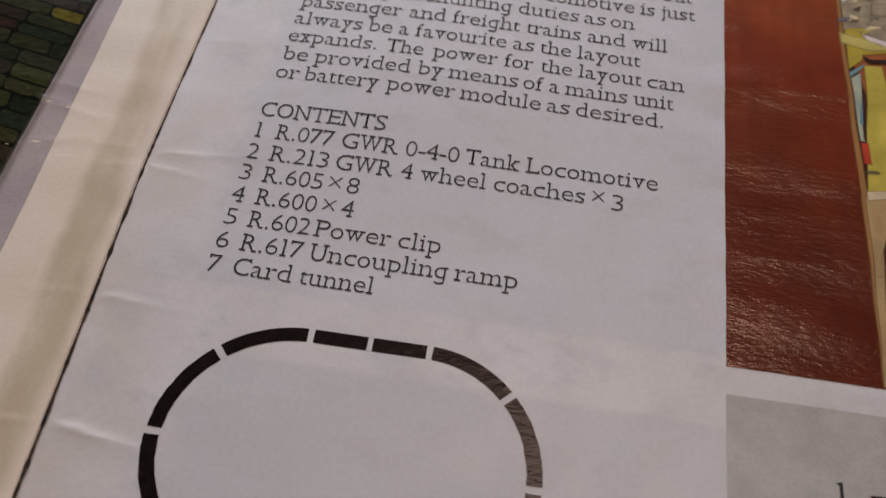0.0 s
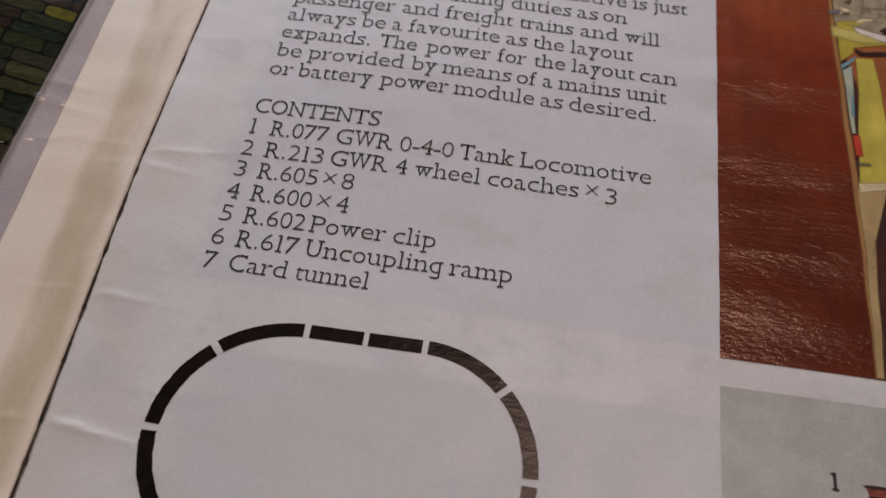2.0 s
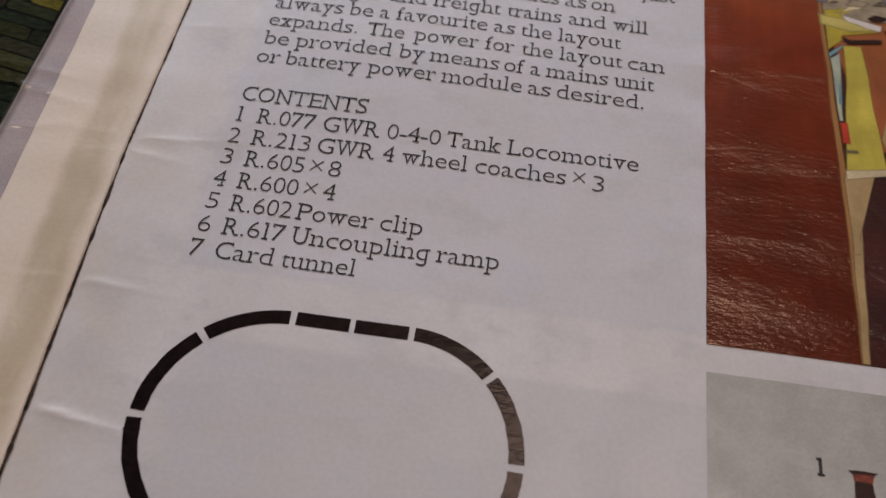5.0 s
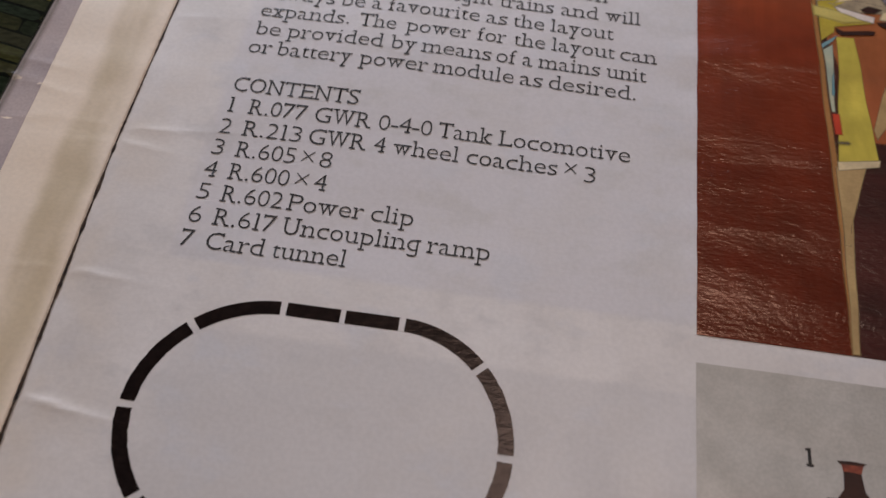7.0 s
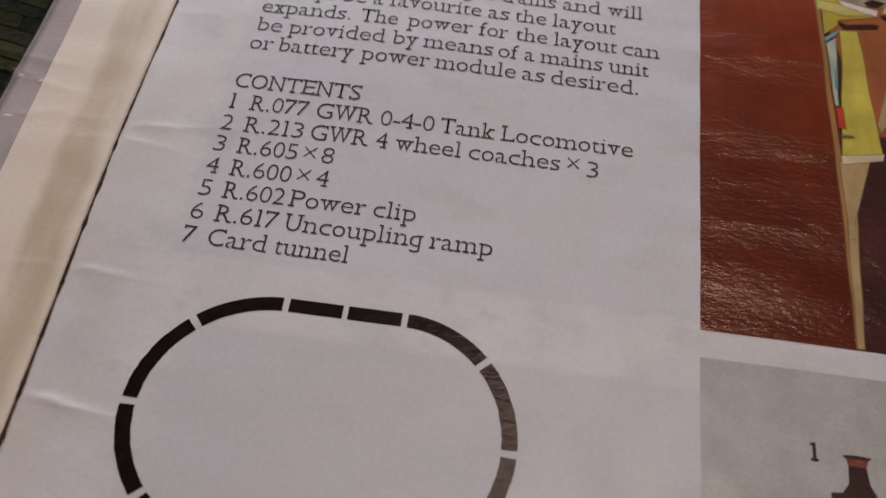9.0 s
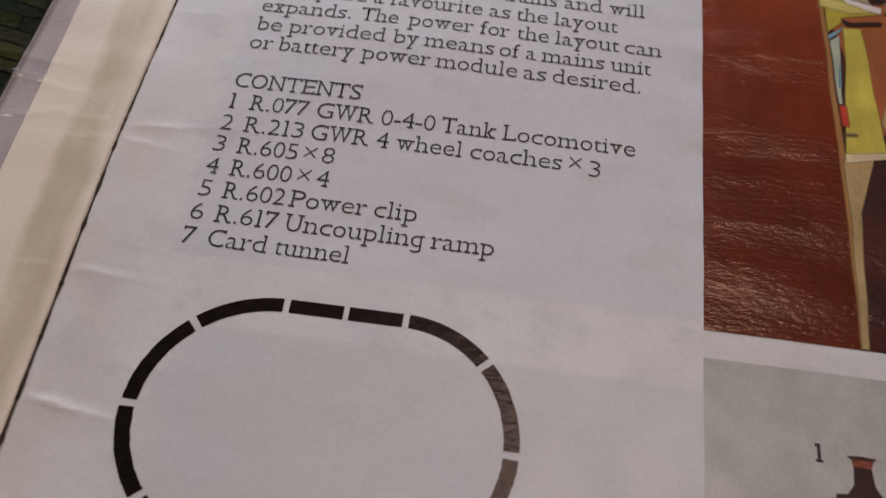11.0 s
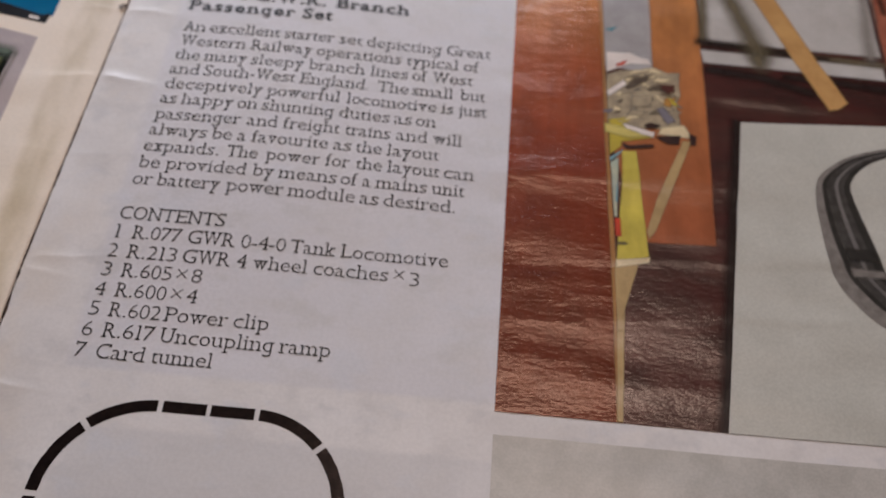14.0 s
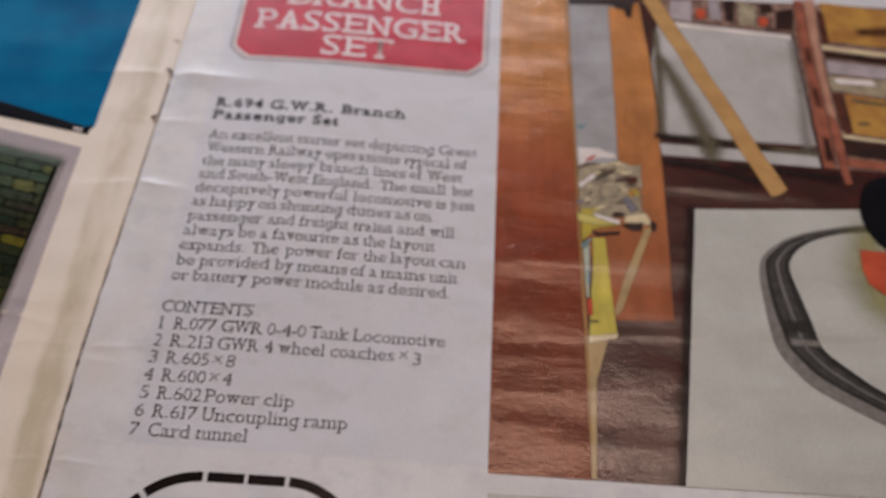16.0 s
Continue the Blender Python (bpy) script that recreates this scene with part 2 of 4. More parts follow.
WALL = plain_mat("wall_paint", (0.46, 0.42, 0.38), (0.42, 0.38, 0.34), 6, 0.8)
CEILING = plain_mat("ceiling_paint", (0.60, 0.58, 0.56), (0.56, 0.54, 0.52), 6, 0.85)
FLOOR = plain_mat("carpet", (0.22, 0.18, 0.15), (0.17, 0.14, 0.12), 60, 0.95, depth=0.002)
OAK = plain_mat("oak_table", (0.30, 0.19, 0.10), (0.22, 0.13, 0.07), 9, 0.45, (1, 12, 1))
FRAME = plain_mat("window_paint", (0.80, 0.80, 0.78), (0.76, 0.76, 0.74), 12, 0.4)
STEEL = Nodes("staple_wire").done((0.22, 0.17, 0.13), 0.5, 0.5, None, 0.8)
_glass = Nodes("window_glass")
_glass.bsdf.inputs["Transmission Weight"].default_value = 1.0
GLASS = _glass.done((1, 1, 1), 0.02)


# ---- building helpers ----
def mesh_of(bm, name, material):
    me = bpy.data.meshes.new(name)
    bm.to_mesh(me)
    bm.free()
    me.materials.append(material)
    return me


def part(name, bm, material, parent, label=""):
    ob = new(name, mesh_of(bm, name, material))
    ob.parent = parent
    return tagged(ob, label)


def box_bm(x0, x1, y0, y1, z0, z1, bevel=0.0):
    bm = bmesh.new()
    bmesh.ops.create_cube(bm, size=1)
    for v in bm.verts:
        v.co = ((x0 + x1) / 2 + v.co.x * (x1 - x0), (y0 + y1) / 2 + v.co.y * (y1 - y0), (z0 + z1) / 2 + v.co.z * (z1 - z0))
    if bevel:
        bmesh.ops.bevel(bm, geom=bm.edges[:], offset=bevel, segments=2, affect="EDGES")
    return bm


def setting(name, bm, material, label, category):
    return tagged(new(name, mesh_of(bm, name, material)), label, category, kind="structure")


# ---- the room round the table ----
X0, X1, Y0, Y1, TOP, THICK = -1.7, 1.9, -2.4, 0.80, 2.5, 0.18
setting("floor", box_bm(X0, X1, Y0, Y1, -0.1, 0), FLOOR, "plain brown carpeted floor", "floor")
setting("wall_east", box_bm(X1, X1 + THICK, Y0, Y1, 0, TOP), WALL, "plain warm white painted wall", "wall")
setting("wall_south", box_bm(X0, X1, Y0 - THICK, Y0, 0, TOP), WALL, "plain warm white painted wall", "wall")


def joined(boxes):
    bm = bmesh.new()
    for limits in boxes:
        piece = box_bm(*limits)
        scrap = bpy.data.meshes.new("scrap")
        piece.to_mesh(scrap)
        piece.free()
        bm.from_mesh(scrap)
        bpy.data.meshes.remove(scrap)
    return bm


def make_window(name, wide, tall, m, label):
    ob = tagged(new(name), label, "window", kind="structure")
    ob.matrix_world = m
    w = wide / 2
    for x0, x1, z0, z1 in ((-w, 0.05 - w, 0, tall), (w - 0.05, w, 0, tall), (0.05 - w, w - 0.05, 0, 0.05), (0.05 - w, w - 0.05, tall - 0.05, tall)):
        part("window_frame", box_bm(x0, x1, 0, 0.05, z0, z1, 0.004), FRAME, ob)
    pane = part("pane", box_bm(0.05 - w, w - 0.05, 0.02, 0.026, 0.05, tall - 0.05), GLASS, ob)
    pane.visible_shadow = False


stretches = ((X0, -0.77, 0, TOP), (-0.77, 0.13, 0, 0.94), (-0.77, 0.13, 1.40, TOP), (0.13, X1, 0, TOP))
setting("wall_north", joined([(a0, a1, Y1, Y1 + THICK, z0, z1) for a0, a1, z0, z1 in stretches]), WALL, "plain warm white wall with a window opening", "wall")
setting("wall_west", box_bm(X0 - THICK, X0, Y0, Y1, 0, TOP), WALL, "plain warm white painted wall", "wall")
setting("ceiling", box_bm(X0, X1, Y0, Y1, TOP, TOP + 0.1), CEILING, "plain white painted ceiling", "ceiling")
make_window("window_1", 0.9, 0.46, pose(-0.32, Y1 + 0.1, 0.94), "low white painted window beside the table")
ceiling_light = tagged(new("ceiling_light"), "square white ceiling light over the table", "ceiling light")
ceiling_light.location = (0.21, 0.43, TOP)
for x0, x1, y0, y1 in ((-0.31, 0.31, -0.29, -0.27), (-0.31, 0.31, 0.27, 0.29), (-0.31, -0.29, -0.27, 0.27), (0.29, 0.31, -0.27, 0.27)):
    part("frame", box_bm(x0, x1, y0, y1, -0.05, 0, 0.003), FRAME, ceiling_light)
part("diffuser", box_bm(-0.289, 0.289, -0.269, 0.269, -0.035, -0.03), FRAME, ceiling_light, "white diffuser panel")

# ---- the table ----
TABLE = PAGE - 0.0026
table = tagged(new("table"), "brown wooden table under the open booklet", "table")
table.location = (0.05, -0.05, 0)
part("tabletop", box_bm(-0.65, 0.65, -0.4, 0.4, TABLE - 0.028, TABLE, 0.004), OAK, table)
for sx in (-1, 1):
    for sy in (-1, 1):
        part("leg", box_bm(sx * 0.58 - 0.03, sx * 0.58 + 0.03, sy * 0.33 - 0.03, sy * 0.33 + 0.03, 0, TABLE - 0.028, 0.004), OAK, table)


# ---- the sheets of the booklet: relief in millimetres ----
def fold_x(y):
    return -68.4 + 0.2 * math.exp(-((y + 25) / 22) ** 2) + max(0.0, y - 16) * 0.03


CREASES = ((17.2, 0.10, 0.13, 4.4, 1.6), (15.6, -0.16, 0.12, 2.6, 1.5), (-17.0, -0.14, 0.32, 4.0, 1.0), (-2.2, -0.06, 0.18, 3.0, 1.0), (52.2, -0.16, 0.40, 3.2, 1.7), (79.6, -0.06, 0.62, 5.6, 3.4), (36.0, 0.05, 0.05, 2.6, 1.0), (67.4, -0.08, 0.18, 3.0, 1.0))


def relief(x, y):
    u = x - fold_x(y)
    d = abs(u)
    z = -(1.1 if u < 0 else 0.12) * min(1.0, max(0.3, 1.3 - y / 55)) * math.exp(-d / 0.10) - (0.22 + 0.30 * min(1.0, max(0.0, (y - 30) / 40))) * math.exp(-d / 3.8)
    for yc, slope, high, reach, broad in CREASES:
        off = y - yc - slope * d - 0.5 * noise.noise((d / 1.6, yc, 0.2))
        z += (high if u > 0 else 0.4 * high) * (d / reach) ** 2 * math.exp(2 - 2 * d / reach) * math.exp(-abs(off) / (broad * (0.32 if off > 0 else 1.0)))
    if x > -6:   # long low steps across the photograph
        for at, slope, high in ((39.2, 0.012, 0.09), (23.8, 0.075, 0.12), (13.0, 0.11, 0.10), (5.0, -0.03, 0.08)):
            off = y - at - slope * x - 1.1 * noise.noise((x / 6, at, 0.4))
            rise = min(1.0, max(0.0, (off + 0.9) / 1.8))
            z += min(1.0, (x + 6) / 6) * high * rise * rise * (3 - 2 * rise) * math.exp(-max(0.0, off) / 4.5)
        off = y - 58.4 + 0.05 * (x - 40) - 0.8 * noise.noise((x / 9, 3.3, 0.4))
        rise = min(1.0, max(0.0, (off + 1.4) / 2.8))
        z += min(1.0, max(0.0, (x - 28) / 10)) * 0.3 * rise * rise * (3 - 2 * rise) * math.exp(-max(0.0, off) / 4.5)
    if u < 0:   # old creases across the left page
        for at, slope, high in ((21.4, 0.23, 0.17), (18.0, -0.30, 0.10), (25.0, 0.12, 0.09)):
            off = y - at + slope * (x + 77)
            z += high * math.exp(-abs(off) / 0.45 - ((x + 83) / 6) ** 2) * (1 + noise.noise((x / 1.5, at, 0)))
    if u > 0:   # the column of text arches up from the fold
        rise = min(1.0, max(0.0, (y - 6) / 32))
        z += 0.78 * rise * rise * (3 - 2 * rise) * math.exp(-((x + 37) / 20) ** 2)
    calm = min(1.0, max(0.25, (x + 8) / 8)) if u > 0 else 0.4
    z += calm * 0.27 * noise.noise((x / 24, y / 5.5, 0.3)) + calm * 0.03 * noise.noise((x / 11, y / 2.6, 4.7))
    z += 0.12 * noise.noise((x / 40, y / 34, 9.1))
    return z


ROWS_Y = [-165 + 9 * n for n in range(16)] + [-30 + 1.5 * n for n in range(101)] + [127.5, 132]
ROWS_Y = sorted(set(ROWS_Y + [yc + 0.3 * k for yc, *_ in CREASES for k in range(-5, 6)] + [17.0 + 0.4 * k for k in range(28)] + [0.5 * k for k in range(90)] + [55 + 0.4 * k for k in range(18)]))
NEAR = [0, 0.08, 0.16, 0.26, 0.4, 0.6, 0.9, 1.3, 1.8, 2.5, 3.3, 4.2, 5.2, 6.4, 7.6, 9.0]
STEPS = NEAR + [10.4 + 2 * n for n in range(73)] + [162, 175, 190, 209]
LEFT_STEPS = NEAR + [10.4 + 1.6 * n for n in range(20)] + [46, 60, 90, 130, 170, 209]
booklet = tagged(new("booklet"), "old open printed toy train catalogue with creased, stained pages", "booklet")
booklet.location = (0, 0, PAGE)


def pages(name, side, steps, material, label):
    """Half of the open booklet: its top leaf with the relief, and the stack of leaves below it."""
    bm = bmesh.new()
    grid = [[bm.verts.new((x * MM, y * MM, relief(x, y) * MM)) for x in (fold_x(y) + side * (u + 0.02) for u in steps)] for y in ROWS_Y]
    for a, b in zip(grid, grid[1:]):
        for n in range(len(steps) - 1):
            quad = (a[n], a[n + 1], b[n + 1], b[n])
            bm.faces.new(quad if side > 0 else quad[::-1])
    rim = [e for e in bm.edges if e.is_boundary]
    made = bmesh.ops.extrude_edge_only(bm, edges=rim)["geom"]
    low = [v for v in made if isinstance(v, bmesh.types.BMVert)]
    for v in low:
        v.co.z = -2.6 * MM
    bmesh.ops.contextual_create(bm, geom=[e for e in bm.edges if e.is_boundary])
    bmesh.ops.recalc_face_normals(bm, faces=bm.faces[:])
    for f in bm.faces:
        f.smooth = f.normal.z > 0.2
    return part(name, bm, material, booklet, label)


right = pages("right_leaf", 1, STEPS, PAPER, "white coated page with text, diagram and photographs")
left = pages("left_leaf", -1, LEFT_STEPS, PAPER_LEFT, "yellowed page margin with tan glue stain")

LEVEL = 0.028   # millimetres of one printed layer over the next


def lay(bm, level):
    """Cut a flat print along the rows of the sheet and settle it on the relief."""
    xs, ys = [v.co.x for v in bm.verts], [v.co.y for v in bm.verts]
    for y in ROWS_Y:
        if min(ys) < y < max(ys):
            bmesh.ops.bisect_plane(bm, geom=bm.verts[:] + bm.edges[:] + bm.faces[:], plane_co=(0, y, 0), plane_no=(0, 1, 0))
    for k in range(math.ceil(min(xs) / 3), math.ceil(max(xs) / 3)):
        bmesh.ops.bisect_plane(bm, geom=bm.verts[:] + bm.edges[:] + bm.faces[:], plane_co=(k * 3, 0, 0), plane_no=(1, 0, 0))
    for v in bm.verts:
        v.co = (v.co.x * MM, v.co.y * MM, (relief(v.co.x, v.co.y) + level * LEVEL) * MM)
    for f in bm.faces:
        f.smooth = True
        if f.normal.z < 0:
            f.normal_flip()
    return bm


def outline(*points, level=1):
    bm = bmesh.new()
    bm.faces.new([bm.verts.new((x, y, 0)) for x, y in points])
    bmesh.ops.triangulate(bm, faces=bm.faces[:])
    bm.normal_update()
    return lay(bm, level)


def faint(material):
    """The same print, fading out where the attribute "fade" grows."""
    name = material.name + "_soft"
    if name not in bpy.data.materials:
        mat = material.copy()
        mat.name = name
        tree = mat.node_tree
        clear, blend, amount = (tree.nodes.new(k) for k in ("ShaderNodeBsdfTransparent", "ShaderNodeMixShader", "ShaderNodeAttribute"))
        amount.attribute_name = "fade"
        tree.links.new(amount.outputs["Fac"], blend.inputs[0])
        tree.links.new(tree.nodes["Principled BSDF"].outputs[0], blend.inputs[1])
        tree.links.new(clear.outputs[0], blend.inputs[2])
        tree.links.new(blend.outputs[0], tree.nodes["Material Output"].inputs["Surface"])
    return bpy.data.materials[name]


def shape(name, material, *points, level=2, parent=None, label="", feather=0.0):
    """A flat printed form; the forms of the photograph have slightly blurred edges."""
    if not feather:
        return part(name, outline(*points, level=level), P[material], parent or right, label)
    bm = bmesh.new()
    layer = bm.verts.layers.float.new("fade")
    face = bm.faces.new([bm.verts.new((x, y, 0)) for x, y in points])
    bm.normal_update()
    if face.normal.z < 0:
        face.normal_flip()
    reach = min(feather, 0.75 * face.calc_area() / face.calc_perimeter())
    bmesh.ops.inset_region(bm, faces=[face], thickness=reach, use_boundary=True, use_even_offset=True)
    for v in bm.verts:
        v[layer] = 1.0 if v.is_boundary else 0.0
    bmesh.ops.triangulate(bm, faces=bm.faces[:])
    bm.normal_update()
    return part(name, lay(bm, level), faint(P[material]), parent or right, label)


def ribbon(name, material, inner, outer, level=2, parent=None, label=""):
    """A printed band between two lines of equally many points."""
    bm = bmesh.new()
    a = [bm.verts.new((x, y, 0)) for x, y in inner]
    b = [bm.verts.new((x, y, 0)) for x, y in outer]
    for n in range(len(a) - 1):
        bm.faces.new((a[n], a[n + 1], b[n + 1], b[n]))
    bm.normal_update()
    return part(name, lay(bm, level), material, parent or right, label)


def soft_mat(name, rgb, strength=1.0):
    """Thin ink that fades out towards the edges of its mark."""
    n = Nodes(name)
    n.done(ink(*rgb), 0.3, 0.12, sheet_relief(n, 0.6))
    clear = n.tree.nodes.new("ShaderNodeBsdfTransparent")
    blend = n.tree.nodes.new("ShaderNodeMixShader")
    amount = n.tree.nodes.new("ShaderNodeAttribute")
    amount.attribute_name = "ink"
    fade = n.math("MULTIPLY", n.math("POWER", amount.outputs["Fac"], 1.5), n.range(n.noise(300, 3, 0.6), 0.3, 0.7, strength * 0.8, strength))
    n.tree.links.new(fade, blend.inputs[0])
    n.tree.links.new(clear.outputs[0], blend.inputs[1])
    n.tree.links.new(n.bsdf.outputs[0], blend.inputs[2])
    n.tree.links.new(blend.outputs[0], n.tree.nodes["Material Output"].inputs["Surface"])
    return n.mat


SOFT = {"dark": soft_mat("soft_dark_ink", (30, 22, 20)), "olive": soft_mat("soft_olive_ink", (82, 74, 58), 0.9), "grey": soft_mat("soft_grey_ink", (112, 106, 100), 0.6),
        "brown": soft_mat("soft_brown_ink", (60, 34, 26), 0.9), "moss": soft_mat("soft_moss_ink", (74, 84, 74), 0.9), "leaf": soft_mat("soft_green_ink", (122, 118, 80), 0.85)}


def soft(name, material, *line, level=4, parent=None, label="", core=0.12, ends=True):
    """A soft-edged printed streak along a line of (x, y, half width)."""
    bm = bmesh.new()
    layer = bm.verts.layers.float.new("ink")
    if ends:   # fade beyond both ends as well
        for n, m in ((0, 1), (-1, -2)):
            a, b = Vector(line[n][:2]), Vector(line[m][:2])
            tip = (*(a + (a - b).normalized() * line[n][2]), line[n][2])
            line = (tip, *line) if n == 0 else (*line, tip)
    pts, rows = [Vector(p[:2]) for p in line], []
    for n, p in enumerate(pts):
        along = (pts[min(n + 1, len(pts) - 1)] - pts[max(n - 1, 0)]).normalized()
        side = Vector((-along.y, along.x)) * line[n][2]
        row = []
        for k, value in ((-1, 0), (-core, 1), (core, 1), (1, 0)):
            v = bm.verts.new((*(p + k * side), 0))
            v[layer] = 0 if ends and n in (0, len(pts) - 1) else value
            row.append(v)
        rows.append(row)
    for a, b in zip(rows, rows[1:]):
        for k in range(3):
            bm.faces.new((a[k], a[k + 1], b[k + 1], b[k]))
    bm.normal_update()
    return part(name, lay(bm, level), SOFT[material], parent or right, label)


# ---- lettering: the built-in font, drawn out to the width of the print's light slab serif type ----
GLYPHS = {}
# slab feet and ticks of each character: level, place across the letter, side
SLABS = {
    "a": "B1>", "b": "A0<", "c": "v1", "d": "A1< B1>", "f": "B.34", "g": "X1>", "h": "B0 B1 A0<", "i": "B.5 X.5<", "j": "X.8<", "k": "B0 B1 A0< X1", "l": "B.5 A.5<",
    "m": "B0 B.5 B1 X0<", "n": "B0 B1 X0<", "p": "D0 X0<", "q": "D1", "r": "B0 X0<", "s": "v1 u0", "u": "X0< X1< B1>", "v": "X0 X1", "w": "X0 X.5 X1", "x": "X0 X1 B0 B1", "y": "X0 X1 D.2",
    "A": "B0 B1", "B": "B0< C0<", "C": "V1", "E": "B0< C0< V1 U1", "G": "V1", "H": "B0 B1 C0 C1", "L": "B0 C0 U1", "N": "B0 C0< C1", "P": "B0 C0<", "R": "B0 C0< B1>", "S": "V1 U0",
    "T": "B.5 V0 V1", "U": "C0 C1", "W": "C0 C.5 C1", "1": "B.5 C.5<", "4": "B.75", "5": "", "7": "V0", "K": "B0 B1 C0 C1",
}
# set width of each character, in thousandths of the body
SET = dict(item.split(":") for item in (
    "a:535 b:590 c:535 d:600 e:560 f:350 g:575 h:625 i:315 j:290 k:590 l:315 m:925 n:625 o:570 p:600 q:590 r:455 s:460 t:350 u:620 v:545 w:800 x:550 y:545 "
    "A:690 B:650 C:700 E:640 G:750 L:610 N:770 O:780 P:620 R:700 S:560 T:680 U:750 W:980 -:350 .:270 \u00d7:560 1:400").split())
ROUND_LEFT, ROUND_RIGHT = "acdegoqsCGOS0235689", "bceopsCGOS0235689"


def glyph(ch, weight):
    """Points, faces, outward corners and width of one character at size 1, standing at x = 0."""
    if (ch, weight) not in GLYPHS:
        curve = bpy.data.curves.new("glyph", "FONT")
        curve.body, curve.size, curve.resolution_u, curve.offset = "q" if ch == "g" else ch, 1.0, 3, weight - (0.005 if ch in "0235689" else 0)
        if ch == "\u00d7":   # the print's multiplication sign is large and thin
            curve.size, curve.offset = 1.3, -0.033
        ob = new("glyph", curve)
        ready = ob.evaluated_get(bpy.context.evaluated_depsgraph_get())
        me = bpy.data.meshes.new_from_object(ready)
        pts, faces = [(v.co.x, v.co.y) for v in me.vertices], [tuple(f.vertices) for f in me.polygons if len(set(f.vertices)) > 2]
        bpy.data.objects.remove(ob)
        bpy.data.curves.remove(curve)
        bpy.data.meshes.remove(me)
        if ch == "g":   # one storey, with a hooked tail
            right_x, foot, thick = max(p[0] for p in pts), -0.23, 0.088 + 2 * weight
            pts = [(x, max(y, -0.13)) for x, y in pts]
            mid, wide, tall = right_x - 0.19, 0.19, 0.11
            hook = []
            for n in range(9):
                a = radians(-158 * n / 8)
                hook.append([(mid + (wide - k * thick) * math.cos(a), -0.12 + (tall - k * thick) * math.sin(a)) for k in (0, 1)])
            for p, q in zip(hook, hook[1:]):
                base = len(pts)
                pts += [p[0], q[0], q[1], p[1]]
                faces.append((base + 3, base + 2, base + 1, base))
        left_x = min((p[0] for p in pts), default=0)
        pts = [(x - left_x, y - (0.07 if ch == "\u00d7" else 0)) for x, y in pts]
        turned = []
        for f in faces:
            area = sum(pts[i][0] * pts[j][1] - pts[j][0] * pts[i][1] for i, j in zip(f, f[1:] + f[:1]))
            turned.append(f if area > 0 else f[::-1])
        edges = {(i, j) for f in turned for i, j in zip(f, f[1:] + f[:1])}
        sides = {}
        for i, j in edges:
            if (j, i) not in edges:
                d = Vector((pts[j][1] - pts[i][1], pts[i][0] - pts[j][0]))
                if d.length > 1e-6:
                    for k in (i, j):
                        sides.setdefault(k, []).append(d.normalized())
        out = []
        for n in range(len(pts)):
            both = sides.get(n, [])
            m = sum(both, Vector((0, 0)))
            if len(both) == 2:
                m = m / max(0.4, 1 + both[0].dot(both[1]))
            out.append(max(-1.3, min(1.3, m.x)))
        GLYPHS[ch, weight] = (pts, turned, out, max((p[0] for p in pts), default=0))
    return GLYPHS[ch, weight]


CAP = max(y for _, y in glyph("H", 0.0)[0])
XH = max(y for _, y in glyph("x", 0.0)[0])
ASC = max(y for _, y in glyph("l", 0.0)[0])
DESC = min(y for _, y in glyph("p", 0.0)[0])


def slabs(ch, width, stem):
    """Bars (x0, x1, y0, y1) of the slab feet and ticks of a character of that width."""
    out, reach, thick = [], min(stem * 1.1, 0.078), min(stem * 0.95, 0.1)
    for spec in SLABS.get(ch, "").split():
        level, rest = spec[0], spec[1:]
        side = rest[-1] if rest[-1] in "<>" else ""
        at = float(rest.rstrip("<>"))
        if level in "VvUu":   # ticks on the ends of arms
            x0, tall = at * (width - thick), 0.2 * (CAP if level in "VU" else XH)
            y0 = {"V": CAP - tall, "v": XH - tall, "U": 0.0, "u": 0.0}[level]
            out.append((x0, x0 + thick, y0, y0 + tall))
            continue
        mid = stem / 2 + at * (width - stem)
        y1 = {"B": thick, "X": XH, "A": ASC, "C": CAP, "D": DESC + thick}[level]
        x0, x1 = mid - stem / 2 - (reach if side != ">" else 0), mid + stem / 2 + (reach if side != "<" else 0)
        out.append((x0, x1, y1 - thick, y1))
    return out


